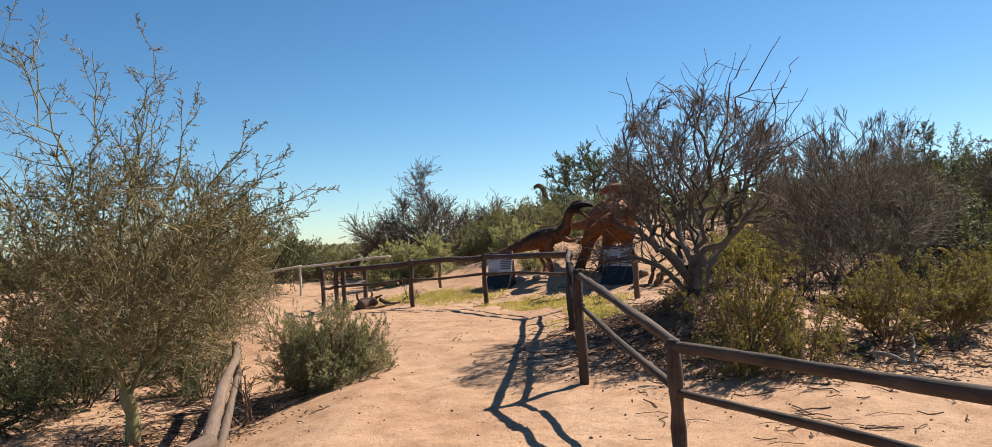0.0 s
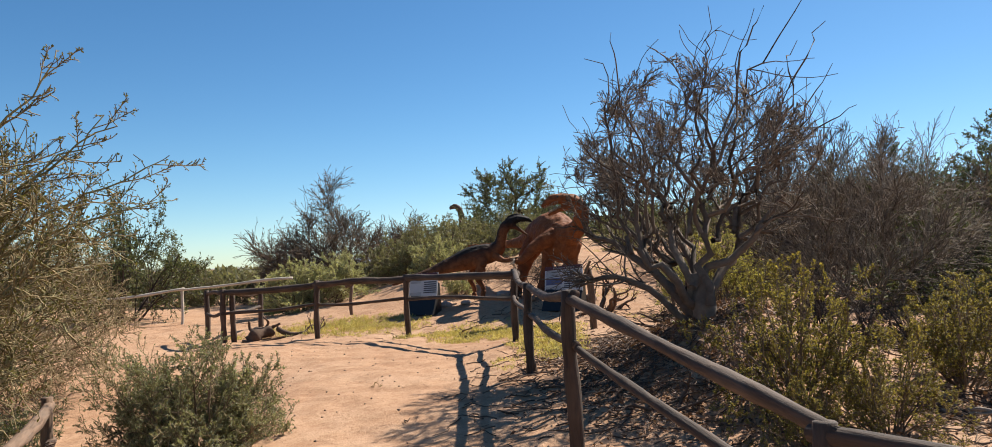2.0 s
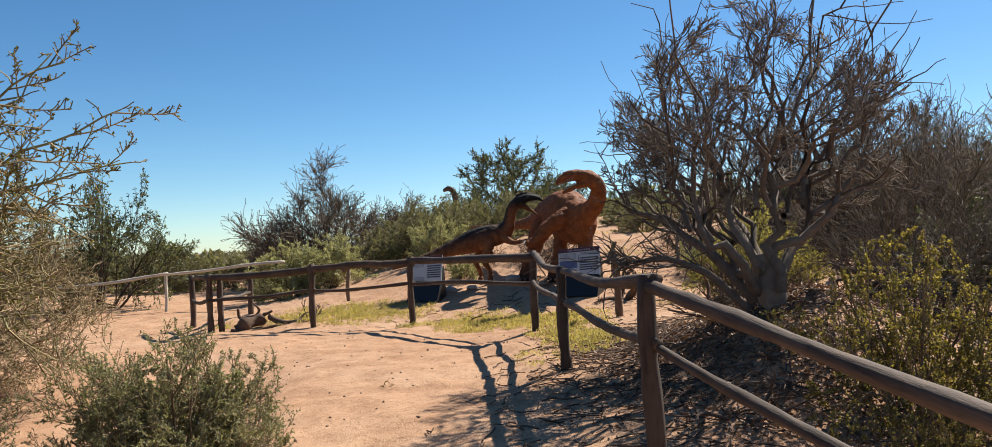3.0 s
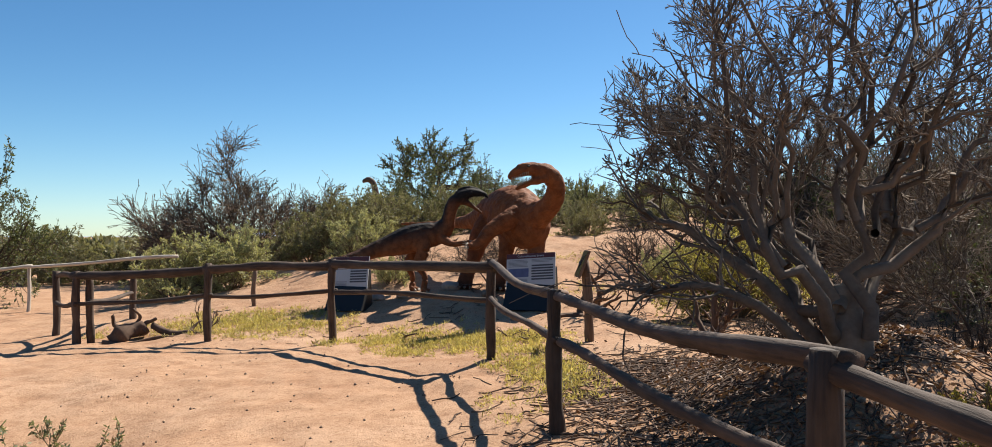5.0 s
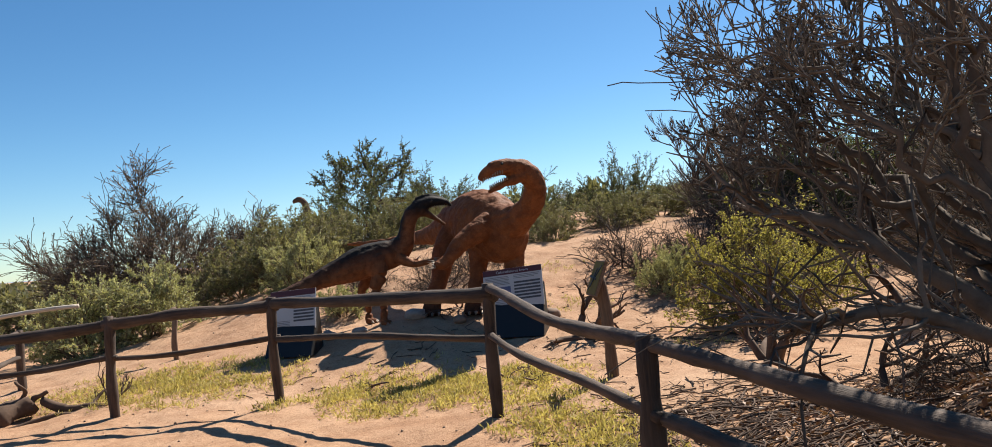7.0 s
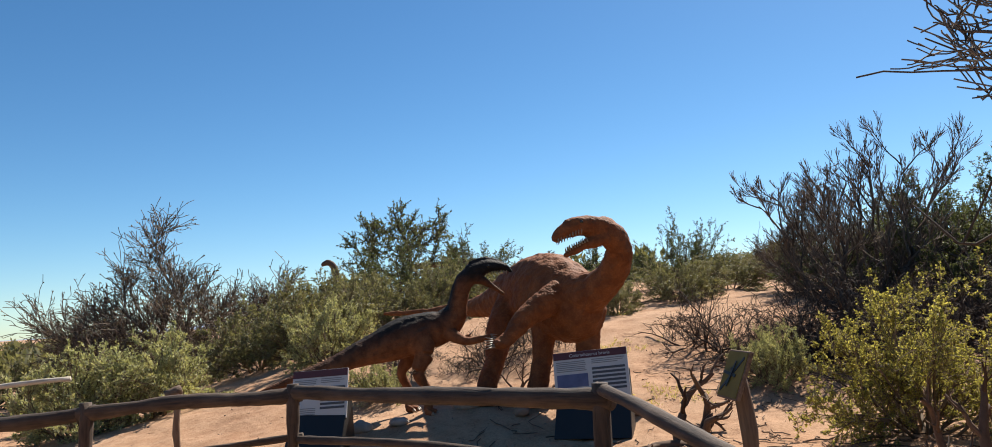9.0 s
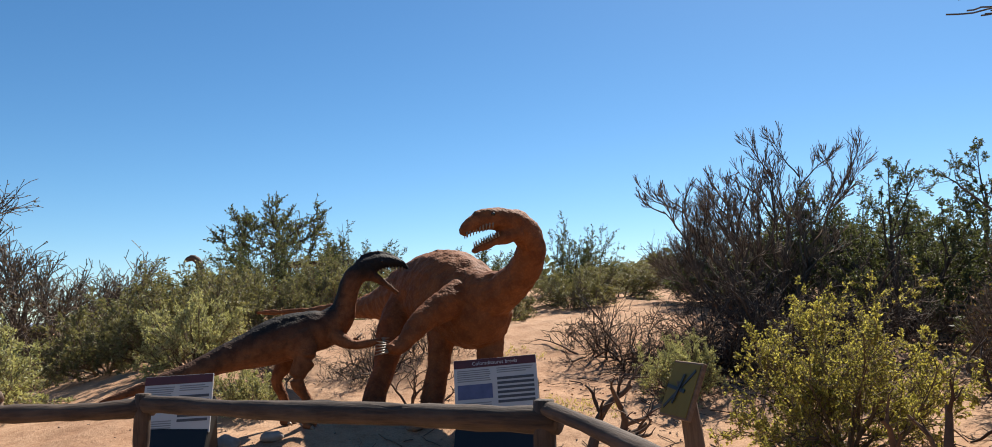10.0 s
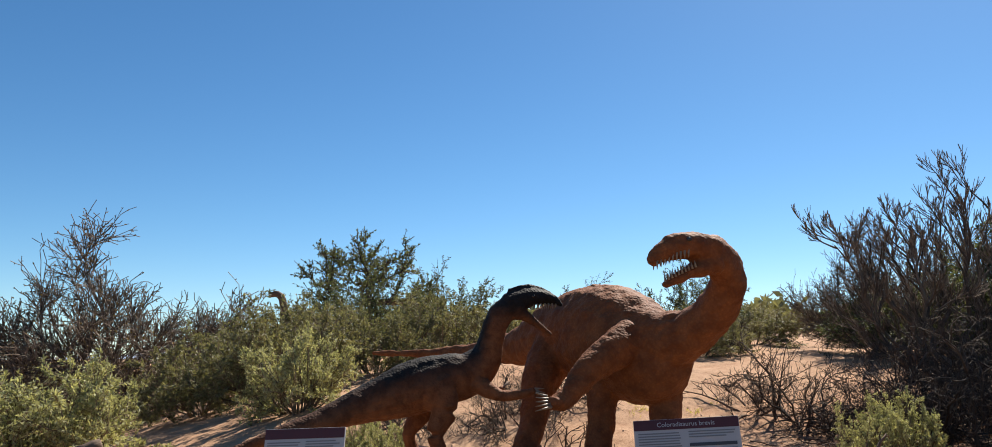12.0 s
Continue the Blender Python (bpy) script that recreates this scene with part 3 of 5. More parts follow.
# ---- the two dinosaur statues ----
def sweep(bm, pts, sides=14):
    """A closed tube through pts of x, y, z, half width, half height, with rounded ends."""
    P = np.array(pts, float)
    n = len(P)
    t = np.linspace(0, n - 1, (n - 1) * 6 + 1)
    i = np.clip(t.astype(int), 0, n - 2)
    u = (t - i)[:, None]
    p0, p1, p2, p3 = P[np.maximum(i - 1, 0)], P[i], P[i + 1], P[np.minimum(i + 2, n - 1)]
    C = 0.5 * (2 * p1 + (p2 - p0) * u + (2 * p0 - 5 * p1 + 4 * p2 - p3) * u ** 2 + (3 * p1 - p0 - 3 * p2 + p3) * u ** 3)
    tan = unit(np.gradient(C[:, :3], axis=0))
    ends = [np.concatenate([C[0, :3] - tan[0] * C[0, 4] * 0.5, C[0, 3:] * 0.45]), np.concatenate([C[-1, :3] + tan[-1] * C[-1, 4] * 0.5, C[-1, 3:] * 0.45])]
    C = np.vstack([ends[0], C, ends[1]])
    tan = np.vstack([tan[0], tan, tan[-1]])
    side = unit(np.cross(tan, np.array([0.05, 0.1, 1.0])))
    upv = np.cross(side, tan)
    rows = []
    for c, s, w in zip(C, side, upv):
        rows.append([bm.verts.new(Vector(c[:3] + s * max(c[3], 0.006) * math.cos(a) + w * max(c[4], 0.006) * math.sin(a)))
                     for a in np.arange(sides) * 2 * math.pi / sides])
    for a, b in zip(rows, rows[1:]):
        for k in range(sides):
            bm.faces.new((a[k], a[(k + 1) % sides], b[(k + 1) % sides], b[k]))
    bm.faces.new(rows[0][::-1])
    bm.faces.new(rows[-1])


def spike(bm, tip, base, r):
    d = Vector(base) - Vector(tip)
    m = Matrix.Translation((Vector(base) + Vector(tip)) / 2) @ d.to_track_quat("-Z", "Y").to_matrix().to_4x4()
    bmesh.ops.create_cone(bm, cap_ends=True, segments=6, radius1=r, radius2=r * 0.15, depth=d.length, matrix=m)


IVORY = plain_material("tooth_paint", (0.25, 0.18, 0.12), 0.5, 0.2, 20)
EYE = plain_material("eye_paint", (0.02, 0.012, 0.006), 0.2, 0.2, 20)


def statue(name, origin, tubes_, spikes, mat, label, voxel, eyes=(), rough=0.012):
    """One mesh: the limbs melted together, a lumpy hide, then teeth, claws and eyes."""
    o = Vector(origin)
    bm = bmesh.new()
    for pts in tubes_:
        sweep(bm, [(a - o.x, b - o.y, c - o.z, w, h) for a, b, c, w, h in pts])
    bmesh.ops.recalc_face_normals(bm, faces=bm.faces)
    ob = new(name, mesh_of(name, bm, mat))
    rm = ob.modifiers.new("join", "REMESH")
    rm.mode, rm.voxel_size = "VOXEL", voxel
    sm = ob.modifiers.new("soften", "SMOOTH")
    sm.factor, sm.iterations = 0.5, 4
    bpy.context.view_layer.update()
    me = bpy.data.meshes.new_from_object(ob.evaluated_get(bpy.context.evaluated_depsgraph_get()))
    ob.modifiers.clear()
    bm = bmesh.new()
    bm.from_mesh(me)
    bm.normal_update()
    for v in bm.verts:
        p = v.co
        d = noise.noise(p * 6.0) * 0.9 + noise.noise(p * 14.0) * 0.55 + abs(noise.noise(p * 30.0)) * 0.4
        v.co = p + v.normal * rough * d
    n = len(bm.faces)
    for tip, base, r in spikes:
        spike(bm, Vector(tip) - o, Vector(base) - o, r)
    bm.faces.ensure_lookup_table()
    for f in bm.faces[n:]:
        f.material_index = 1
    n = len(bm.faces)
    for e, r in eyes:
        bmesh.ops.create_uvsphere(bm, u_segments=10, v_segments=8, radius=r, matrix=Matrix.Translation(Vector(e) - o))
    bm.faces.ensure_lookup_table()
    for f in bm.faces[n:]:
        f.material_index = 2
    ob.data = mesh_of(name, bm, mat)
    ob.data.materials.append(IVORY)
    ob.data.materials.append(EYE)
    ob.matrix_world = pose(*origin)
    return tagged(ob, label, "statue", "dinosaur statues")


def feet(x, y, z, w, n=4, towards=(-0.2, -1.0)):
    """Toes with claws in front of an ankle."""
    t, s = [], []
    d = Vector((*towards, 0)).normalized()
    e = Vector((-d.y, d.x, 0))
    for k in range(n):
        o = (k - (n - 1) / 2) / max(1, (n - 1) / 2)
        a = Vector((x, y, z)) + e * o * w * 0.55
        b = a + d * w * (1.0 - 0.2 * abs(o)) + e * o * w * 0.3
        t.append([(a.x, a.y, z + 0.05, w * 0.25, 0.05), (b.x, b.y, z + 0.03, w * 0.2, 0.035)])
        c = b + d * w * 0.45
        s.append(((c.x, c.y, z + 0.005), (b.x, b.y, z + 0.035), 0.028))
    return t, s


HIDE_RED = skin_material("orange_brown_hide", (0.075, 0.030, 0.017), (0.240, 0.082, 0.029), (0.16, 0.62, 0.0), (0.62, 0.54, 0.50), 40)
HIDE_DARK = crested_hide()
HIDE_FAR = plain_material("grey_brown_hide", (0.11, 0.065, 0.04), 0.8, 0.4, 2.0)

big = [
    [(0.26, 24.6, 1.83, 0.02, 0.025), (1.10, 23.9, 1.82, 0.07, 0.08), (1.60, 23.1, 1.86, 0.16, 0.17), (1.90, 22.45, 1.98, 0.32, 0.36),
     (2.12, 21.95, 2.00, 0.44, 0.50), (2.22, 21.5, 1.93, 0.46, 0.53), (2.34, 21.05, 1.76, 0.40, 0.46), (2.40, 20.78, 1.72, 0.28, 0.33)],
    [(2.20, 21.3, 1.95, 0.34, 0.36), (2.36, 20.85, 1.90, 0.27, 0.29), (2.48, 20.5, 1.98, 0.20, 0.215), (2.59, 20.25, 2.18, 0.165, 0.18), (2.60, 20.08, 2.38, 0.15, 0.165),
     (2.46, 19.96, 2.56, 0.135, 0.145), (2.25, 19.90, 2.645, 0.12, 0.12)],
    [(2.36, 19.9, 2.61, 0.125, 0.135), (2.16, 19.88, 2.65, 0.12, 0.12), (1.98, 19.86, 2.635, 0.095, 0.105), (1.86, 19.85, 2.58, 0.07, 0.08), (1.765, 19.85, 2.505, 0.04, 0.05)],
    [(2.36, 19.9, 2.53, 0.11, 0.10), (2.16, 19.88, 2.455, 0.085, 0.06), (2.00, 19.86, 2.385, 0.06, 0.042), (1.875, 19.85, 2.325, 0.035, 0.028)],
    [(2.12, 20.95, 1.92, 0.18, 0.20), (1.82, 20.85, 1.78, 0.145, 0.16), (1.55, 20.78, 1.60, 0.115, 0.125), (1.38, 20.72, 1.43, 0.085, 0.09), (1.22, 20.68, 1.38, 0.08, 0.06)],
    [(1.86, 22.25, 1.86, 0.22, 0.28), (1.60, 22.02, 1.52, 0.18, 0.22), (1.46, 21.85, 1.14, 0.13, 0.14), (1.32, 21.72, 0.86, 0.135, 0.135), (1.24, 21.62, 0.63, 0.155, 0.13)],
    [(2.12, 21.6, 1.72, 0.22, 0.26), (2.02, 21.42, 1.45, 0.16, 0.17), (1.95, 21.32, 1.12, 0.125, 0.125), (1.86, 21.25, 0.84, 0.135, 0.13), (1.82, 21.2, 0.63, 0.155, 0.13)],
    [(2.44, 21.05, 1.60, 0.20, 0.24), (2.46, 21.0, 1.36, 0.15, 0.16), (2.42, 20.95, 1.0, 0.135, 0.135), (2.38, 20.92, 0.63, 0.15, 0.13)],
]
big_s = []
for x, y in ((1.24, 21.6), (1.82, 21.18), (2.37, 20.88)):
    t, sp = feet(x, y, float(ground(x, y)), 0.17, 4, (-0.35, -1.0))
    big += t
    big_s += sp
for k in range(5):                                   # claws of the raised hand
    big_s.append(((1.04 + 0.02 * k, 20.60 + 0.05 * k, 1.33 + 0.035 * k), (1.20, 20.64 + 0.025 * k, 1.36 + 0.02 * k), 0.014))
for k in range(9):                                   # teeth of both jaws
    u = k / 8
    for sy in (-1, 1):
        x, z = 1.80 + 0.26 * u, 2.50 + 0.095 * u ** 0.8
        y = 19.85 + sy * (0.03 + 0.04 * u)
        big_s.append(((x, y, z - 0.055), (x, y, z + 0.015), 0.013))
        x, z = 1.90 + 0.22 * u, 2.365 + 0.10 * u
        big_s.append(((x - 0.01, y, z + 0.055), (x, y, z), 0.012))
BIG_AT = (2.0, 21.4, float(ground(2.0, 21.4)))
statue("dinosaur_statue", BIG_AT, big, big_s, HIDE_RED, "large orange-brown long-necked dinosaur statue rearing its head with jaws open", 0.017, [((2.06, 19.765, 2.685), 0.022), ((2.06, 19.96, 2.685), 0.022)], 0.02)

small = [
    [(-1.50, 21.40, 0.97, 0.019, 0.022), (-1.07, 21.5, 1.10, 0.058, 0.062), (-0.64, 21.6, 1.22, 0.098, 0.106), (-0.24, 21.7, 1.35, 0.150, 0.169), (0.16, 21.75, 1.47, 0.215, 0.250),
     (0.45, 21.76, 1.555, 0.209, 0.248), (0.74, 21.74, 1.60, 0.182, 0.220), (0.90, 21.72, 1.66, 0.143, 0.165)],
    [(0.80, 21.73, 1.62, 0.19, 0.22), (0.93, 21.70, 1.76, 0.145, 0.165), (0.98, 21.68, 1.92, 0.118, 0.128), (1.02, 21.65, 2.09, 0.112, 0.122), (1.10, 21.62, 2.21, 0.112, 0.12), (1.24, 21.60, 2.28, 0.112, 0.115)],
    [(1.14, 21.61, 2.27, 0.112, 0.118), (1.32, 21.6, 2.34, 0.106, 0.098), (1.48, 21.6, 2.35, 0.086, 0.07), (1.60, 21.6, 2.325, 0.06, 0.05), (1.69, 21.6, 2.275, 0.026, 0.026)],
    [(1.16, 21.6, 2.20, 0.09, 0.075), (1.30, 21.6, 2.17, 0.07, 0.05), (1.43, 21.6, 2.08, 0.05, 0.034), (1.56, 21.6, 1.985, 0.028, 0.022)],
    [(1.14, 21.6, 2.40, 0.02, 0.035), (1.30, 21.6, 2.435, 0.022, 0.04), (1.46, 21.6, 2.425, 0.02, 0.035), (1.58, 21.6, 2.38, 0.016, 0.02)],
    [(0.82, 21.60, 1.53, 0.081, 0.092), (1.00, 21.48, 1.42, 0.057, 0.057), (1.16, 21.40, 1.43, 0.046, 0.046), (1.30, 21.35, 1.46, 0.046, 0.034)],
    [(0.86, 21.82, 1.55, 0.06, 0.07), (0.99, 21.74, 1.42, 0.04, 0.045), (1.10, 21.70, 1.47, 0.035, 0.035)],
    [(0.40, 21.64, 1.50, 0.127, 0.218), (0.50, 21.58, 1.30, 0.115, 0.138), (0.40, 21.55, 1.06, 0.075, 0.075), (0.52, 21.56, 0.84, 0.052, 0.056), (0.50, 21.52, 0.60, 0.060, 0.060)],
    [(0.28, 21.88, 1.50, 0.127, 0.218), (0.36, 21.94, 1.28, 0.103, 0.127), (0.24, 21.96, 1.05, 0.068, 0.068), (0.33, 22.0, 0.82, 0.050, 0.052), (0.32, 21.98, 0.60, 0.060, 0.060)],
]
small_s = []
for x, y in ((0.50, 21.5), (0.32, 21.96)):
    t, sp = feet(x, y, float(ground(x, y)), 0.11, 3, (0.9, -0.5))
    small += t
    small_s += sp
for k in range(3):
    small_s.append(((1.40, 21.30 + 0.03 * k, 1.40 + 0.04 * k), (1.31, 21.34 + 0.01 * k, 1.45 + 0.015 * k), 0.012))
    small_s.append(((1.16, 21.66 + 0.03 * k, 1.54), (1.10, 21.69 + 0.01 * k, 1.48), 0.012))
for k in range(8):
    u = k / 7
    for sy in (-1, 1):
        y = 21.6 + sy * (0.02 + 0.03 * u)
        small_s.append(((1.62 - 0.28 * u, y, 2.235 - 0.01 * u), (1.62 - 0.28 * u, y, 2.29), 0.009))
        small_s.append(((1.51 - 0.20 * u, y, 2.07 + 0.13 * u), (1.52 - 0.20 * u, y, 2.02 + 0.13 * u), 0.009))
SMALL_AT = (0.42, 21.7, float(ground(0.42, 21.7)))
statue("dinosaur_statue", SMALL_AT, small, small_s, HIDE_DARK, "smaller crested dinosaur statue with black back and rust belly attacking", 0.0135, [((1.36, 21.505, 2.35), 0.018), ((1.36, 21.695, 2.35), 0.018)], 0.010)

far_neck = [[(1.6, 60, 1.2, 0.9, 0.9), (1.3, 60, 2.6, 0.7, 0.6), (0.72, 60, 3.5, 0.30, 0.30), (0.62, 60, 4.3, 0.23, 0.23), (0.45, 60, 4.85, 0.2, 0.2), (0.15, 60, 5.02, 0.19, 0.18), (-0.2, 60, 4.86, 0.14, 0.12)],
            [(1.6, 60, 1.4, 0.9, 0.9), (3.0, 60.5, 1.4, 0.7, 0.7), (4.6, 61, 1.3, 0.15, 0.15)], [(1.3, 59.6, 1.4, 0.3, 0.3), (1.2, 59.5, 0.5, 0.22, 0.22)], [(2.2, 60.4, 1.4, 0.3, 0.3), (2.2, 60.4, 0.5, 0.22, 0.22)]]
far_neck = [[(x - 0.3, y, z + 0.25, w, h) for x, y, z, w, h in limb] for limb in far_neck]
statue("dinosaur_statue", (1.3, 60.0, float(ground(1.6, 60))), far_neck, [], HIDE_FAR, "distant long-necked brown dinosaur statue rising above the bushes", 0.09, (), 0.02)

# ---- information signs ----
def box_bm(x0, x1, y0, y1, z0, z1, bev=0.004):
    bm = bmesh.new()
    bmesh.ops.create_cube(bm, size=1, matrix=Matrix.Translation(((x0 + x1) / 2, (y0 + y1) / 2, (z0 + z1) / 2)) @ Matrix.Diagonal((x1 - x0, y1 - y0, z1 - z0, 1)))
    if bev:
        bmesh.ops.bevel(bm, geom=bm.edges[:], offset=bev, segments=1, affect="EDGES")
    return bm


def lettering(text, size, mat, parent, m, name="title"):
    cu = bpy.data.curves.new(name, "FONT")
    cu.body, cu.size, cu.align_x, cu.extrude = text, size, "CENTER", 0.001
    ob = new(name, cu)
    bpy.context.view_layer.update()
    me = bpy.data.meshes.new_from_object(ob.evaluated_get(bpy.context.evaluated_depsgraph_get()))
    bpy.data.objects.remove(ob)
    me.materials.append(mat)
    return part(name, me, mat, parent, m=m)


def info_sign(x, y, rz, w, label, title, top, tip, picture=True):
    """A slanting panel with a maroon header on a black plinth."""
    z = at_ground(x, y, 0.03)
    s = thing("information_sign", x, y, z, label, "sign", "information signs", rz=rz)
    h = top - z
    lean = pose(0, 0, h - 0.56, -16, tip, 0)
    bm = bmesh.new()                                 # plinth narrowing upwards
    lower = [bm.verts.new(v) for v in ((-w * 0.5, -0.24, 0), (w * 0.5, -0.24, 0), (w * 0.5, 0.24, 0), (-w * 0.5, 0.24, 0))]
    upper = [bm.verts.new(v) for v in ((-w * 0.48, -0.02, h - 0.54), (w * 0.48, -0.02, h - 0.54), (w * 0.48, 0.2, h - 0.22), (-w * 0.48, 0.2, h - 0.22))]
    bm.faces.new(lower[::-1])
    bm.faces.new(upper)
    for k in range(4):
        bm.faces.new((lower[k], lower[(k + 1) % 4], upper[(k + 1) % 4], upper[k]))
    bmesh.ops.bevel(bm, geom=bm.edges[:], offset=0.008, segments=1, affect="EDGES")
    part("plinth", bm, CASE, s, "black plinth", smooth=False)
    p = part("panel", box_bm(-w / 2, w / 2, -0.012, 0.012, 0, 0.57), PANEL, s, "white printed panel", smooth=False, m=lean)
    part("header", box_bm(-w / 2 + 0.003, w / 2 - 0.003, -0.0165, -0.0125, 0.485, 0.567, 0), HEADER, p, "maroon header band", smooth=False)
    if title:
        lettering(title, 0.052, PANEL, p, pose(0, -0.0175, 0.508, 90, 0, 0))
    rng = random.Random(int(100 * x))
    for k in range(6):
        part("text_line", box_bm(-w * 0.46, -w * (0.04 + 0.06 * rng.random()), -0.0155, -0.0125, 0.452 - 0.021 * k, 0.461 - 0.021 * k, 0), TYPE, p, smooth=False)
    for k in range(3):
        part("text_line", box_bm(w * 0.02, w * (0.46 - 0.1 * rng.random()), -0.0155, -0.0125, 0.457 - 0.021 * k, 0.466 - 0.021 * k, 0), TYPE, p, smooth=False)
    for k in range(6):
        part("table_bar", box_bm(w * 0.02, w * 0.46, -0.0155, -0.0125, 0.345 - 0.046 * k, 0.371 - 0.046 * k, 0), INK, p, smooth=False)
    if picture:
        part("picture", box_bm(-w * 0.46, -w * 0.04, -0.0155, -0.0125, 0.17, 0.315, 0), BLUE, p, "blue printed map picture", smooth=False)
    for k in range(4):
        part("text_line", box_bm(-w * 0.46, -w * 0.06, -0.0155, -0.0125, 0.06 + 0.022 * k, 0.069 + 0.022 * k, 0), TYPE, p, smooth=False)


info_sign(2.14, 20.02, -28, 0.84, "white information panel with maroon header on black plinth beside the statues", "Coloradisaurus brevis", 1.28, -3.5)
info_sign(-0.82, 21.0, -24, 0.68, "white information panel with maroon header on black plinth by the tail", "", 1.22, -2, False)


def warning_sign(x, y):
    z = at_ground(x, y)
    s = thing("warning_sign", x, y, z, "yellow prohibition plate nailed to a leaning wooden stake", "sign")
    inv = s.matrix_world.inverted()
    a, b = (x, y, z - 0.2), (x - 0.06, y + 0.05, z + 1.02)
    part("stake", log_mesh("stake", 1.22, 0.062, 0.055, STAKE, 31, 0, 0.006, 12, 8), STAKE, s, m=inv @ along(a, b))
    m = pose(-0.09, 0.02, 0.95, -22, 0, -98)
    p = part("plate", box_bm(-0.19, 0.19, -0.03, 0.0, -0.17, 0.19), STAKE, s, "wooden backing board", smooth=False, m=m)
    part("face", box_bm(-0.175, 0.175, -0.036, -0.031, -0.155, 0.175, 0), YELLOW, p, "yellow painted face", smooth=False)
    for turn, ln, off in ((42, 0.38, 0.0), (-5, 0.24, -0.04), (72, 0.2, 0.0)):
        part("stroke", box_bm(-ln / 2, ln / 2, -0.002, 0.002, -0.011, 0.011, 0), BLACK, p, smooth=False, m=pose(off, -0.039 - 0.004 * (turn < 0) - 0.008 * (turn > 50), 0.01, 0, -turn, 0))


warning_sign(2.22, 16.8)

# ---- stones and dead wood ----
def boulder(x, y, r, squash, seed, label, mat=STONE):
    bm = bmesh.new()
    bmesh.ops.create_icosphere(bm, subdivisions=3, radius=r)
    for v in bm.verts:
        n = noise.noise(v.co * (1.6 / r) + Vector((seed, 0, 0))) * 0.28 + noise.noise(v.co * (4 / r) + Vector((0, seed, 0))) * 0.1
        v.co *= 1 + n
        v.co.z *= squash
    ob = new("rock", mesh_of("rock", bm, mat))
    ob.matrix_world = pose(x, y, at_ground(x, y) + r * squash * 0.45, 0, 0, seed * 40)
    tagged(ob, label, "rock", "rocks")


boulder(0.98, 21.5, 0.17, 0.55, 3, "pale rounded rock on the sand by the statues")
boulder(0.12, 21.3, 0.12, 0.5, 5, "small pale rock on the sand")
boulder(1.55, 20.95, 0.10, 0.7, 8, "brown rock beside the sign", PEBBLE)
boulder(2.75, 20.3, 0.13, 0.7, 9, "brown rock beside the sign", PEBBLE)
boulder(-0.35, 21.35, 0.14, 0.6, 11, "pale rock behind the information panel")
boulder(3.05, 5.75, 0.06, 0.6, 12, "dark small stone on the sand", PEBBLE)


def dead_branch(x, y, length, seed, label, mat=BARK_DEAD, stems=4, spread=75, radius=0.03, rz=0, width=1.4, height=0.6, kids=(4, 3)):
    lv = branching(seed, stems, length, spread, [(kids[0], 50, 0.5), (kids[1], 45, 0.5)], 0.22, 0.1, radius, 0.6, 0.25, 0.15, 8)
    lv = fit_size(lv, width, height)
    t = thing("dead_branch", x, y, at_ground(x, y, 0.03), label, "dead branch", "dead branches", rz=rz)
    P, R, D = lv[0]
    for k in range(len(P)):
        part("limb", tubes("limb", [(P[k:k + 1], R[k:k + 1], D[k:k + 1])], mat, least=0.004), mat, t)
    tagged(part("branchwork", tubes("branchwork", lv[1:], mat, sides=(5, 4), least=0.004), mat, t), kind="stuff")
    return t


dead_branch(2.85, 19.2, 1.0, 41, "dark forked dead branch standing in the sand", stems=5, spread=60, radius=0.06, width=1.5, height=0.9)
dead_branch(3.55, 16.2, 1.0, 42, "dark curved dead branches beside the bush", stems=4, spread=60, radius=0.055, width=1.3, height=0.95)
dead_branch(6.2, 17.2, 1.0, 43, "tangled dark dead branches on the sand", stems=7, spread=80, radius=0.065, width=2.5, height=1.05)
dead_branch(4.35, 9.55, 0.7, 44, "bleached forked dead branch on the sand", BARK_BLEACHED, 3, 80, 0.028, 30, 0.8, 0.35, (2, 2))


def driftwood(x, y, label):
    """A weathered stump with prongs and the logs that lie beside it."""
    t = thing("driftwood", x, y, at_ground(x, y, 0.05), label, "dead wood")
    pieces = (("stump", (-0.30, -0.12, 0.0), (0.10, 0.06, 0.28), 0.16, 0.12), ("prong", (-0.15, 0.0, 0.16), (-0.36, 0.0, 0.40), 0.05, 0.03), ("prong", (0.02, 0.05, 0.2), (-0.02, 0.08, 0.52), 0.04, 0.018),
              ("prong", (0.08, 0.02, 0.2), (0.28, 0.08, 0.36), 0.045, 0.022), ("log", (0.22, 0.05, 0.24), (1.22, -0.28, 0.04), 0.058, 0.045), ("log", (-0.4, -0.25, 0.05), (0.8, -0.2, 0.03), 0.045, 0.03),
              ("log", (0.4, 0.3, 0.04), (1.55, 0.15, 0.14), 0.04, 0.028), ("log", (0.1, 0.4, 0.05), (1.1, 0.55, 0.12), 0.035, 0.02), ("prong", (0.75, -0.1, 0.1), (0.95, 0.1, 0.3), 0.028, 0.01))
    for k, (name, a, b, r0, r1) in enumerate(pieces):
        part(name, log_mesh(name, (Vector(b) - Vector(a)).length, r0, r1, BARK_DEAD, 81 + k, 0, 0.035, 9, 10), BARK_DEAD, t, m=along(a, b))


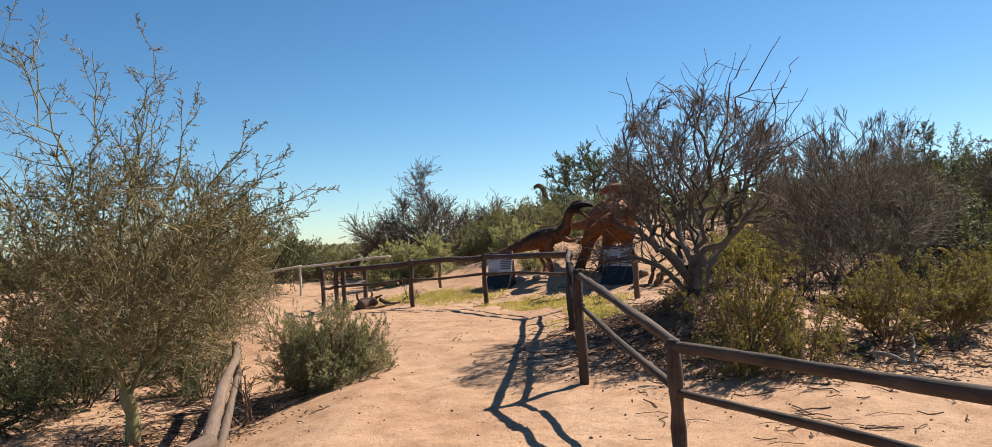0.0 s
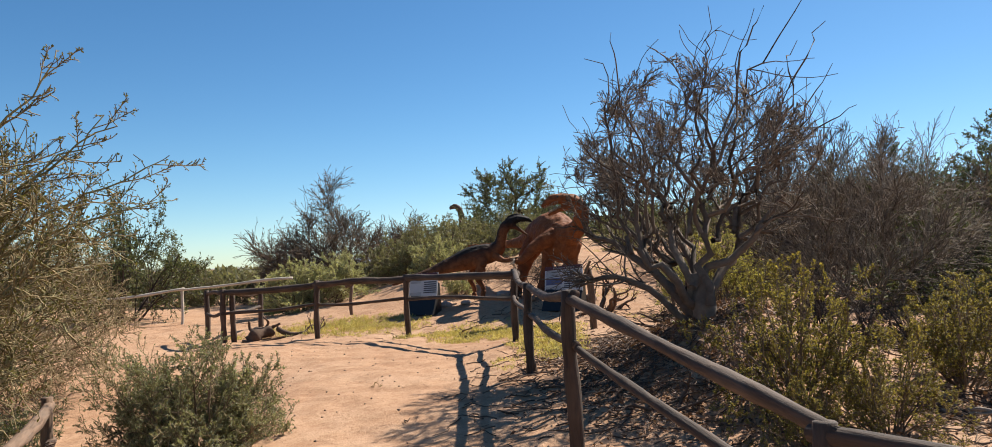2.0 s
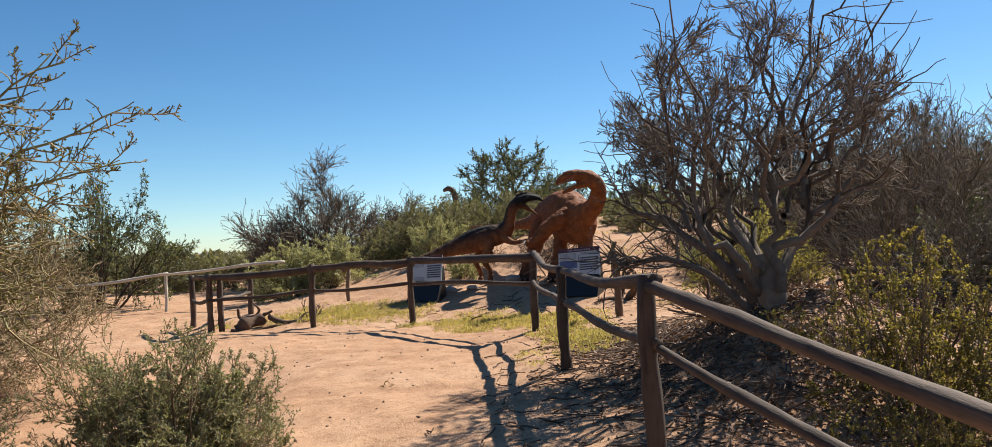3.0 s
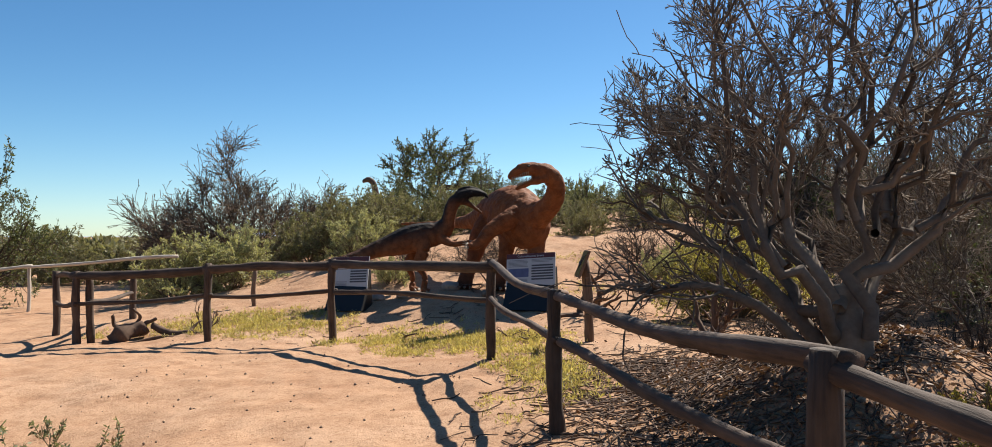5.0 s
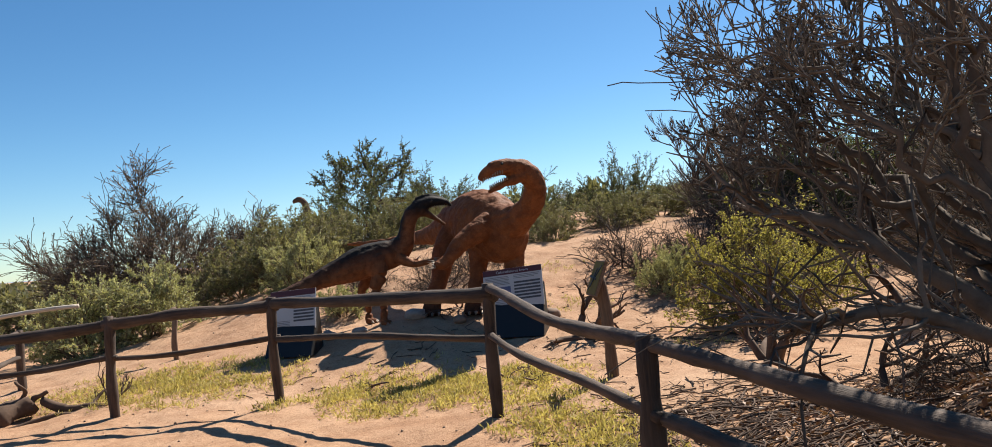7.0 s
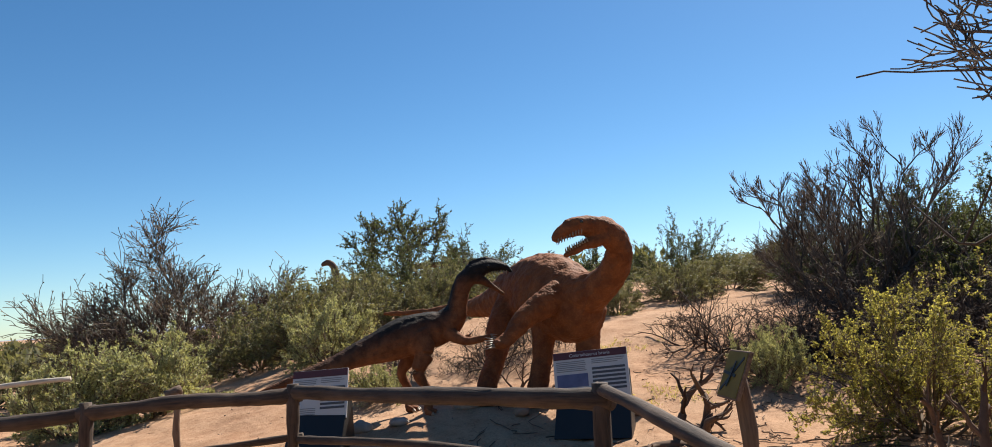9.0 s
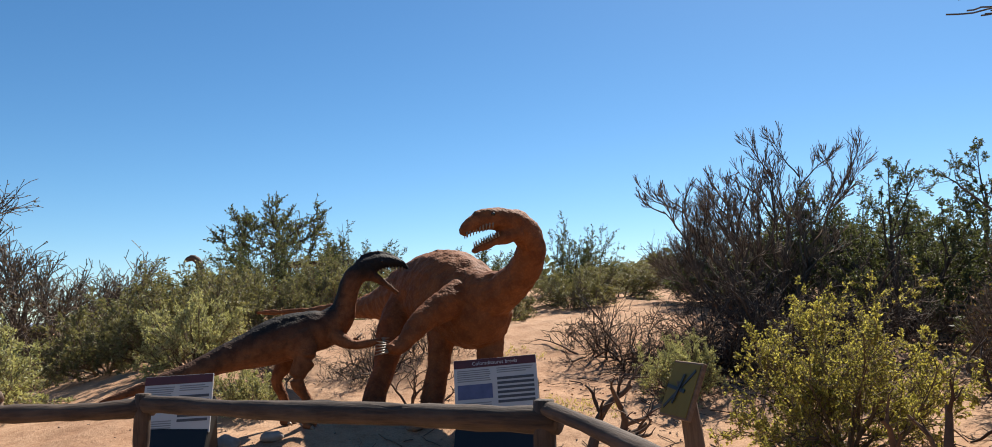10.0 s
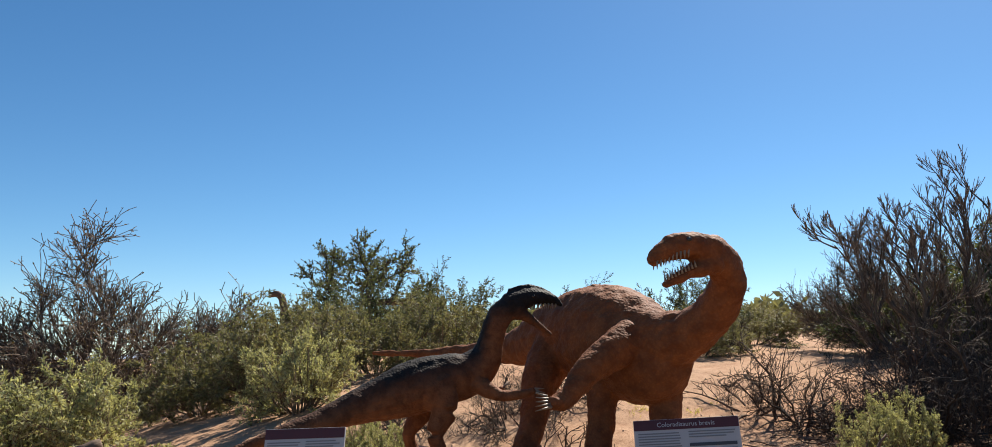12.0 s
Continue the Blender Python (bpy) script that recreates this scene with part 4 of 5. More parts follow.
driftwood(-4.0, 20.1, "gnarled brown driftwood stump and logs piled inside the fence")
dead_branch(-3.0, 20.2, 0.9, 45, "dry twigs beside the driftwood", BARK_DEAD, 5, 75, 0.02, 0, 0.9, 0.5, (4, 3))
dead_branch(-3.15, 9.6, 0.8, 52, "tangled dead twigs beside the low fence", BARK_DEAD, 7, 75, 0.02, 40, 1.3, 0.7, (4, 4))
dead_branch(-2.75, 10.9, 0.8, 53, "tangled dead twigs beside the grey-green shrub", BARK_DEAD, 6, 78, 0.018, 200, 1.2, 0.55, (4, 4))
dead_branch(-0.2, 18.9, 1.0, 46, "thin dead branch lying in the grass", BARK_DEAD, 3, 86, 0.022, 70, 1.6, 0.18, (3, 2))
dead_branch(1.6, 17.6, 0.8, 47, "thin dead twigs lying on the sand", BARK_DEAD, 3, 86, 0.015, 10, 1.3, 0.2, (3, 2))
dead_branch(1.75, 10.6, 0.9, 48, "curled dead twigs in the tree's shade", BARK_DEAD, 4, 80, 0.018, 10, 1.5, 0.35, (3, 3))
dead_branch(3.1, 14.2, 0.9, 49, "broken dead branches under the tree", BARK_DEAD, 6, 80, 0.03, 10, 2.4, 0.6, (4, 3))
dead_branch(1.75, 21.9, 0.9, 50, "dead brush piled behind the statues", BARK_DEAD, 6, 75, 0.02, 10, 1.6, 0.6, (5, 4))
dead_branch(4.9, 23.2, 0.9, 51, "dry bare brush on the dune", BARK_DEAD, 6, 75, 0.02, 10, 2.0, 0.8, (5, 4))

# ---- near plants ----
limb, at, head = grow_into(101, 6, (0.1, 0.2, 1.45), (1.45, 1.6, 1.3), 620, 0.3, 0.14, 0.2, (), 0.0068, wobble=0.36)
spray = twigs(1, at, head, 5, 0.32, (0, 0, 0.9), 0.4, 0.5, 0.1, 0.0045, 0.2)
lv = [(P + np.array([0, 0, 0.5]), R, D) for P, R, D in (limb, spray, side_twigs(2, spray, 3, 0.36, 60))]
brea = plant("green_barked_tree", -4.15, 9.0, "spiny green-barked tree with fine olive foliage and tangled twigs", "tree", lv, BARK_GREEN, LEAF_OLIVE, 3, 0.030, 0.014, 1, 5, least=0.0034, twig=BARK_OLIVE, limbs=1)
part("bole", log_mesh("bole", 0.75, 0.080, 0.066, BARK_GREEN, 61, 0, 0.015, 12, 8), BARK_GREEN, brea, "short green trunk", m=along((0.06, 0, -0.1), (0, 0, 0.63)))
SHOOTS = [(-1.3, -0.2, 4.7), (-0.9, 0.0, 4.5), (-0.3, 0.1, 4.3), (0.45, 0.0, 4.3), (0.9, 0.1, 3.7), (0.3, 0.2, 3.8), (1.75, 0.3, 3.0), (1.6, -0.3, 3.3), (2.0, 0.4, 2.75), (-1.8, 0.0, 3.6), (1.4, 0.9, 3.2), (0.0, 0.8, 3.9), (1.9, 0.8, 2.5)]
lv = branching(102, 1, 1, 0, [(7, 48, 0.26), (13, 60, 0.22)], 0.10, 0.25, 0.02, 0.55, 0.35, first=crooked(102, [((0.15 * x, 0.2 * y, 1.6), (x, y, z), 0.1, 0.017) for x, y, z in SHOOTS], 15, 0.03, 0.25))
P, R, D = lv[0]
for k in range(len(P)):
    part("shoot", tubes("shoot", [(P[k:k + 1], R[k:k + 1], D[k:k + 1])], BARK_GREEN, sides=(6,), least=0.004), BARK_GREEN, brea)
spurs = side_twigs(12, lv[0], 34, 0.05, 62)
tagged(part("thorn_work", tubes("thorn_work", lv[1:] + [spurs], BARK_OLIVE, sides=(4, 3, 3), least=0.0036), BARK_OLIVE, brea), kind="stuff")
pos, dr = leaf_spots([lv[2], spurs], 2, 14, 2, 0.3)
part("foliage", leaf_cards("foliage", pos, dr, 0.024, 0.012, LEAF_OLIVE, 15), LEAF_OLIVE, brea)
limb, at, head = grow_into(103, 8, (0, 0, 1.15), (1.85, 1.85, 1.4), 560, 0.12, 0.15, 0.2, (), 0.0045)
spray = twigs(3, at, head, 6, 0.32, (0, 0, 0.4), 0.4, 0.6, 0.0, 0.004, 0.2)
lv = [limb, spray, side_twigs(4, spray, 3, 0.42, 60)]
plant("dry_shrub", -6.1, 13.8, "dense dry straw-coloured shrub behind the green tree", "shrub", lv, BARK_DRY, LEAF_OLIVE, 1, 0.03, 0.011, 1, 7, least=0.0035, twig=BARK_STRAW, limbs=1)
lv = fit_size(branching(104, 40, 0.9, 88, [(7, 45, 0.6), (7, 42, 0.55), (5, 40, 0.5)], 0.13, 0.1, 0.014, 0.55, 0.12, 0.12), 1.62, 1.12)
plant("round_shrub", -2.40, 10.9, "low rounded grey-green shrub at the edge of the path", "shrub", lv, BARK_DRY, LEAF_SHRUB, 8, 0.024, 0.010, 1, 8, twig=BARK_STRAW)

CROWN = ((0.08, 0.8, 1.80), (1.42, 2.10, 1.32), 0.45, 0.6)
STEMS = [((-1.0, 0.1, 2.3), -0.1, 0.052), ((-0.8, 1.7, 1.75), 0.15, 0.050), ((0.6, 0.2, 2.7), -0.1, 0.054), ((1.1, 0.9, 2.2), 0.1, 0.056), ((1.2, -0.1, 1.7), 0.15, 0.052), ((0.2, 1.8, 1.9), 0.2, 0.046), ((-0.4, 1.2, 2.4), 0.05, 0.050)]
ARMS = [(-1.2, 0.6, 1.9), (-1.0, 1.3, 2.0), (-1.15, 1.0, 1.3), (-0.9, 0.4, 1.7), (0.0, 0.6, 2.5), (0.5, -0.8, 1.8), (-0.5, -0.6, 1.9), (0.4, 1.3, 2.6), (1.3, 0.5, 1.2), (-1.15, 0.2, 3.0), (-0.9, -0.1, 3.2), (0.2, 0.0, 3.5),
        (0.9, 0.2, 3.55), (1.35, 0.4, 3.2), (0.55, 0.6, 3.45), (-0.95, 2.2, 2.15), (-0.7, 2.65, 1.5), (-0.75, 2.4, 2.2), (-0.85, 2.0, 2.0), (-1.1, 1.5, 1.7), (1.0, -0.5, 2.3), (0.8, 1.6, 1.9), (-0.6, 0.7, 2.9), (-1.2, 0.9, 2.3), (-0.2, -0.2, 2.9), (1.5, 0.0, 3.3), (1.7, 0.3, 2.9), (1.9, 0.2, 2.4), (1.2, -0.2, 3.55)]
stems = crooked(309, [((0.06 * math.cos(k * 2.4), 0.06 * math.sin(k * 2.4), 0.25 + 0.04 * (k % 5)), e, rise, r) for k, (e, rise, r) in enumerate(STEMS)], 15, 0.055, 0.1)
forks = []
for e in ARMS:                                       # each arm leaves the stem that passes nearest
    at = np.argmin([min(np.linalg.norm(P[j] - np.array(e)) for j in (5, 7)) for P in stems[0]])
    j = 4 + len(forks) % 4
    forks.append((stems[0][at][j], e, 0.04, 0.72 * stems[1][at][j]))
limbs = [np.concatenate(pair) for pair in zip(stems, crooked(310, forks, 15, 0.055, 0.14))]
lv = branching(309, 1, 1, 0, [(6, 48, 0.40), (8, 42, 0.48), (6, 28, 0.66), (2, 26, 0.5)], 0.17, 0.22, 0.06, 0.40, 0.25, seg=9, last_seg=2, room=CROWN, first=limbs)
bare = plant("bare_tree", 2.6, 12.0, "large leafless grey-brown thorn tree with many curved twigs on a mound", "tree", lv, BARK_TRUNK, None, least=0.0036, sink=0.15, limbs=2, twig=BARK_TWIG)
part("bole", log_mesh("bole", 0.75, 0.155, 0.10, BARK_TRUNK, 64, 0, 0.02, 14, 9), BARK_TRUNK, bare, "thick dark trunk", m=along((0.03, 0, -0.15), (-0.03, 0.02, 0.6)))


def low_limb(seed, a, b, rise, r0, r1):
    """A heavy limb that arches out of the base and forks into a few crooked ends."""
    rng = np.random.default_rng(seed)
    u = np.linspace(0, 1, 12)[:, None]
    P = (1 - u) * np.array(a) + u * np.array(b) + np.array([0, 0, rise]) * np.sin(u * math.pi) + np.cumsum(rng.normal(0, 0.018, (12, 3)), 0) * np.minimum(1, u * 3)
    main = (P[None], np.linspace(r0, r1, 12)[None], P[None])
    at = P[[4, 6, 7, 8, 9, 10, 11]]
    ends = twigs(seed + 1, at, unit(P[[5, 7, 8, 9, 10, 11, 11]] - at + 1e-6), 3, 0.6, a, 0.6, 0.5, 0.05, 0.012, 0.25, 5)
    return tubes("limb", [main, ends, side_twigs(seed + 2, ends, 4, 0.5, 45)], BARK_TRUNK, sides=(9, 5, 3), least=0.003)


for seed, a, b, rise, r0 in ((71, (0, 0.08, -0.02), (-1.05, 1.15, 1.05), 0.25, 0.085), (74, (-0.1, 0.06, -0.02), (-1.35, 0.45, 0.55), 0.25, 0.06), (77, (0.1, 0.1, -0.02), (0.2, 1.7, 1.2), 0.3, 0.08)):
    part("limb", low_limb(seed, a, b, rise, 0.75 * r0, 0.022), BARK_TRUNK, bare)
limb, at, head = grow_into(310, 6, (0, 0, 1.35), (1.6, 1.6, 1.05), 400, 0.5, 0.15, 0.2, [((0, 0, 2.6), (1.0, 0.8, 0.25), 8)], 0.0052, wobble=0.3)
spray = twigs(7, at, head, 6, 0.4, (0, 0, 0.4), 0.5, 0.4, 0.12, 0.0045, 0.1)
lv = [limb, spray, side_twigs(8, spray, 2, 0.45, 32)]
bare2 = plant("bare_tree", 5.6, 14.4, "leafless brown thorn tree behind the mound", "tree", lv, BARK_TWIG, LEAF_DRY, 1, 0.02, 0.008, 1, 3, least=0.0035, limbs=1)

lv = fit_size(branching(107, 18, 1.2, 72, [(6, 42, 0.5), (6, 45, 0.45), (4, 45, 0.45)], 0.13, 0.05, 0.012, 0.55, 0.15, 0.25), 1.5, 1.3)
yb = plant("yellow_green_bush", 2.75, 10.1, "loose yellow-green bush with small leaves beside the fence", "bush", lv, BARK_DRY, LEAF_MUSTARD, 11, 0.022, 0.011, 1, 9, group="yellow-green bushes", least=0.003)
for x, y, s, sz, r in ((3.2, 9.5, 0.75, 0.6, 70), (4.5, 10.6, 1.0, 0.8, 140), (5.5, 11.1, 1.1, 0.8, 200), (6.6, 11.8, 1.2, 0.85, 20), (2.5, 9.35, 0.5, 0.45, 300)):
    copy_thing(yb, pose(x, y, at_ground(x, y, 0.04), 0, 0, r) @ Matrix.Diagonal((s, s, sz, 1)))

lv = fit_size(branching(108, 26, 1.2, 80, [(7, 42, 0.5), (7, 45, 0.45), (5, 45, 0.45)], 0.14, 0.0, 0.018, 0.55, 0.12, 0.3), 2.5, 1.6)
plant("yellow_green_bush", 5.0, 18.45, "rounded yellow-green bush with dense small leaves on the sand", "bush", lv, BARK_DRY, LEAF_YELLOW, 10, 0.027, 0.013, 1, 10, group="yellow-green bushes", least=0.003)
BROOM = [(-1.9, 0.0, 2.3), (-1.3, 0.6, 2.6), (-1.0, -0.6, 2.2), (-0.5, 0.2, 2.6), (0.1, -0.4, 2.9), (0.6, 0.5, 3.1), (1.1, 0.0, 3.2), (1.5, -0.5, 2.8), (1.9, 0.4, 2.5), (0.1, 1.0, 2.6), (-1.5, -0.1, 1.5), (1.6, 0.2, 1.7)]
lv = branching(109, 1, 1, 0, [(9, 36, 0.38), (9, 32, 0.48), (7, 26, 0.58)], 0.11, 0.45, 0.05, 0.48, 0.32, seg=8,
               first=crooked(109, [((0.12 * x, 0.12 * y, 0.1), (0.92 * x, 0.92 * y, 0.90 * z), -0.12, 0.055) for x, y, z in BROOM], 13, 0.045, 0.12))
plant("bare_tree", 8.0, 23.1, "dark leafless tree with broom-like upswept twigs on the dune", "tree", lv, BARK_TRUNK, None, least=0.0046, twig=BARK_BROOM)
lv = fit_size(branching(110, 14, 1.0, 86, [(6, 55, 0.62), (6, 55, 0.6), (4, 50, 0.55)], 0.28, -0.05, 0.02, 0.6, 0.1, 0.5), 2.6, 1.35)
tangle = plant("dead_brush", 5.9, 22.0, "dark tangle of dead brush under the tree", "brush", lv, BARK_DARK, None, least=0.0035, group="dead brush")
for x, y, s, r in ((7.2, 22.0, 1.15, 50), (8.6, 22.6, 1.2, 100), (5.3, 22.8, 0.9, 150), (6.5, 21.3, 1.1, 210), (7.9, 21.4, 1.2, 300), (9.2, 21.6, 1.0, 20), (1.7, 23.4, 0.62, 80), (2.5, 23.9, 0.6, 220), (0.5, 23.8, 0.55, 140), (2.9, 13.0, 0.5, 30), (4.4, 12.9, 0.7, 200), (5.6, 12.6, 0.75, 260)):
    copy_thing(tangle, pose(x, y, at_ground(x, y, 0.05), 0, 0, r) @ Matrix.Diagonal((s, s, s, 1)))
lv = fit_size(branching(111, 8, 1.8, 70, [(7, 46, 0.62), (8, 48, 0.5), (7, 48, 0.45)], 0.15, 0.1, 0.06, 0.52, 0.35, 0.3, 8), 4.0, 3.0)
gtree = plant("green_tree", 10.3, 22.6, "dark green feathery tree beyond the dune", "tree", lv, BARK_DARK, LEAF_DARK, 14, 0.044, 0.018, 1, 12, group="green trees", least=0.004)


def stump(x, y, h, r, seed, label, mat):
    s = thing("stump", x, y, at_ground(x, y), label, "stump")
    part("stem", log_mesh("stem", h + 0.1, r * 1.15, r * 0.85, mat, seed, 0, 0.02, 12, 8), mat, s, m=along((0, 0, -0.1), (0.04, 0.02, h)))
    part("broken_top", log_mesh("broken_top", h * 0.35, r * 0.55, r * 0.25, mat, seed + 1, 0, 0.02, 9, 6), mat, s, m=along((r * 0.3, 0, h - 0.06), (r * 0.5, 0, h + 0.22 * h)))


stump(5.3, 16.4, 0.36, 0.09, 95, "short weathered grey tree stump under the thorn tree", BARK_BLEACHED)

# ---- plants of the middle distance: a few kinds, each grown once ----
limb, at, head = grow_into(112, 9, (0, 0, 1.2), (2.9, 2.0, 1.35), 420, 0.2, 0.2, 0.28, [((-0.4, 0, 3.4), (0.5, 0.5, 0.9), 26), ((-0.4, 0, 2.6), (1.2, 0.8, 0.4), 26), ((2.4, 0, 2.2), (0.6, 0.5, 0.5), 8), ((-2.7, 0, 1.9), (0.6, 0.5, 0.5), 10)], 0.011)
spray = twigs(9, at, head, 7, 0.5, (0, 0, 0.2), 0.4, 0.45, 0.2, 0.009, 0.12, 2)
lv = [limb, spray, side_twigs(10, spray, 2, 0.5, 38)]
twiggy = plant("bare_shrub", -4.2, 32.6, "large twiggy brown shrub with pointed bare top", "shrub", lv, BARK_BROOM, LEAF_DRY, 1, 0.06, 0.03, 1, 13, group="bare shrubs", least=0.008, limbs=1)
lv = fit_size(branching(113, 24, 1.0, 86, [(7, 45, 0.55), (8, 45, 0.45)], 0.12, 0.1, 0.02, 0.55, 0.15, 0.4), 2.8, 1.6)
sage = plant("grey_green_bush", -0.8, 27.5, "rounded grey-green desert bush", "bush", lv, BARK_DRY, LEAF_GREY, 14, 0.072, 0.022, 1, 14, group="grey-green bushes", least=0.004)
lv = fit_size(branching(114, 24, 1.0, 80, [(7, 42, 0.55), (8, 42, 0.45)], 0.12, 0.15, 0.02, 0.55, 0.15, 0.4), 2.3, 1.4)
bright = plant("bright_green_bush", -4.3, 25.0, "light green leafy bush behind the fence", "bush", lv, BARK_DRY, LEAF_BRIGHT, 15, 0.062, 0.020, 1, 15, group="bright green bushes", least=0.004)
lv = fit_size(branching(115, 20, 1.2, 84, [(8, 46, 0.58), (8, 46, 0.46)], 0.14, 0.05, 0.03, 0.55, 0.15, 0.5), 4.6, 3.7)
darkb = plant("dark_green_bush", -9.3, 25.6, "dark green feathery bush", "bush", lv, BARK_DARK, LEAF_DARK, 14, 0.095, 0.032, 1, 16, group="dark green bushes", least=0.005)


def scatter(proto, spots):
    for x, y, s, sz, r in spots:
        copy_thing(proto, pose(x, y, at_ground(x, y, 0.06), 0, 0, r) @ Matrix.Diagonal((s, s, sz, 1)))


scatter(bright, [(-3.4, 25.3, 1.0, 1.0, 80), (0.0, 22.9, 0.38, 0.42, 210), (-0.6, 25.4, 0.7, 0.8, 30), (4.9, 20.9, 0.45, 0.55, 90), (-5.2, 26.8, 0.6, 0.5, 300)])
scatter(sage, [(-2.0, 29.0, 1.0, 0.95, 60), (0.9, 28.8, 0.9, 0.8, 120), (2.3, 29.5, 0.9, 0.85, 190), (-0.2, 31.0, 1.1, 1.0, 10), (3.6, 31.2, 0.9, 0.65, 250), (-8.6, 33, 1.0, 0.8, 20), (-10.5, 34, 1.4, 1.1, 70),
               (-13.5, 36, 1.5, 1.2, 110), (-7.0, 38, 1.4, 1.2, 200), (-17, 38, 1.5, 1.2, 160), (5.6, 30.0, 0.9, 0.55, 40), (6.8, 27.6, 0.8, 0.6, 90), (5.0, 26.6, 0.5, 0.45, 10), (8.6, 28.6, 0.9, 0.5, 310), (9.8, 31.5, 1.0, 0.5, 310), (12.0, 34, 1.2, 0.55, 10)])
scatter(darkb, [(x, y, 0.8 * w, 0.73 * h, r) for x, y, w, h, r in [(-12.5, 25.5, 1.0, 0.72, 60), (-5.9, 10.9, 0.75, 0.50, 30), (-4.4, 11.4, 0.40, 0.30, 130), (-6.6, 9.3, 0.75, 0.50, 230), (-7.4, 12.6, 0.9, 0.6, 80), (6.7, 31.8, 0.9, 0.55, 120), (8.7, 31.0, 0.75, 0.72, 10), (1.4, 35, 1.1, 0.80, 210), (4.2, 37, 1.1, 0.80, 80), (-1.5, 36, 1.1, 0.72, 140), (12.5, 25.5, 1.2, 0.88, 200), (10.3, 24.4, 1.0, 0.8, 60), (12.1, 23.4, 1.1, 0.85, 310), (9.1, 25.0, 0.7, 0.5, 170), (12.2, 28, 1.1, 0.55, 20),
               (8.3, 16.5, 1.0, 0.72, 40), (10.2, 18.2, 1.2, 0.88, 140), (13.5, 21, 1.3, 1.04, 250), (7.4, 13.6, 0.9, 0.64, 10), (-9.0, 11.0, 1.1, 0.96, 200)]])
scatter(twiggy, [(-6.6, 34.2, 0.6, 0.55, 90), (10.5, 16.8, 0.6, 0.85, 190), (8.4, 18.4, 0.5, 0.75, 20), (9.4, 26.0, 0.45, 0.55, 300)])
scatter(gtree, [(12.6, 21.0, 1.0, 0.95, 90), (14.5, 24.0, 1.2, 1.1, 200), (13.2, 18.0, 1.0, 1.0, 300), (6.6, 51.5, 1.2, 0.9, 140), (11.2, 53.0, 1.2, 0.8, 10)])


limb, at, head = grow_into(118, 4, (0, 0, 2.9), (2.7, 2.5, 1.55), 170, 1.5, 0.28, 0.4, [((-1.6, 0, 1.6), (0.6, 0.8, 0.4), 16), ((2.0, 0, 1.8), (0.8, 0.8, 0.6), 20)], 0.016, hollow=0.2, wobble=0.35)
spray = twigs(19, at, head, 5, 0.45, (0, 0, 1.4), 0.5, 0.5, 0.15, 0.012, 0.15, 2)
plant("green_tree", 2.9, 46.0, "round-crowned dark green tree far beyond the statues", "tree", [limb, spray], BARK_DARK, LEAF_MID, 9, 0.12, 0.045, 1, 20, group="green trees", least=0.012, limbs=1)

# ---- far scrub, horizon and distant hills ----
def far_scrub():
    rng = np.random.default_rng(77)
    pos, size = [], []
    for k in range(700):
        a = rng.uniform(-1.15, 1.2)
        r = 42 + 170 * rng.random() ** 1.4
        x, y = r * math.sin(a), r * math.cos(a)
        w, h = rng.uniform(1.4, 3.4), rng.uniform(0.7, 1.5) + (0.5 if rng.random() < 0.15 else 0)
        n = int(170 * min(1.4, w * 0.6))
        ph, ct = rng.random(n) * 6.283, np.sqrt(rng.random(n))
        lump = 0.75 + 0.35 * np.sin(ph * 3 + k) * rng.random(n)
        z = rng.random(n) ** 0.8
        rad = w * 0.5 * ct * np.sqrt(np.maximum(0.05, 1 - z ** 2)) * lump * 1.3
        pos.append(np.stack([x + rad * np.cos(ph), y + rad * np.sin(ph), float(ground(x, y)) + z * h * lump], -1))
    pos = np.concatenate(pos)
    me = leaf_cards("far_scrub", pos, np.tile([0, 0, 1.0], (len(pos), 1)), 0.5, 0.22, LEAF_GREY, 78)
    return tagged(new("far_scrub", me), "grey-green desert scrub stretching to the horizon", "scrub", kind="stuff")


far_scrub()


def far_hills():
    rng = np.random.default_rng(9)
    xs = np.linspace(-3600, 4400, 240)
    ridge = np.zeros_like(xs)
    for k, (fr, am) in enumerate(((0.0011, 60), (0.0031, 34), (0.008, 16), (0.021, 7))):
        ridge += am * np.sin(xs * fr * 6.28 + rng.random() * 6.28)
    ridge = np.maximum(3, (150 + 0.5 * ridge) * step(-900, 1300, xs) + 2 + 0.06 * ridge)
    co, w = [], len(xs)
    for row, (yy, f) in enumerate(((3000, 0.0), (3200, 0.55), (3500, 1.0), (3900, 0.0))):
        co.append(np.stack([xs, np.full(w, yy) + 40 * np.sin(xs * 0.02 + row), ridge * f - 8 * (f == 0)], -1))
    i = (np.arange(3)[:, None] * w + np.arange(w - 1)[None]).reshape(-1)
    # distance haze is put into the base colour as a pale blue
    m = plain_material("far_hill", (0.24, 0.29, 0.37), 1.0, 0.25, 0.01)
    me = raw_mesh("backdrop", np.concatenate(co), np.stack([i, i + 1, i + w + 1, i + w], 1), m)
    return tagged(new("backdrop", me), "mountain range on the horizon, coloured blue for distance haze", "mountains", kind="structure")


far_hills()


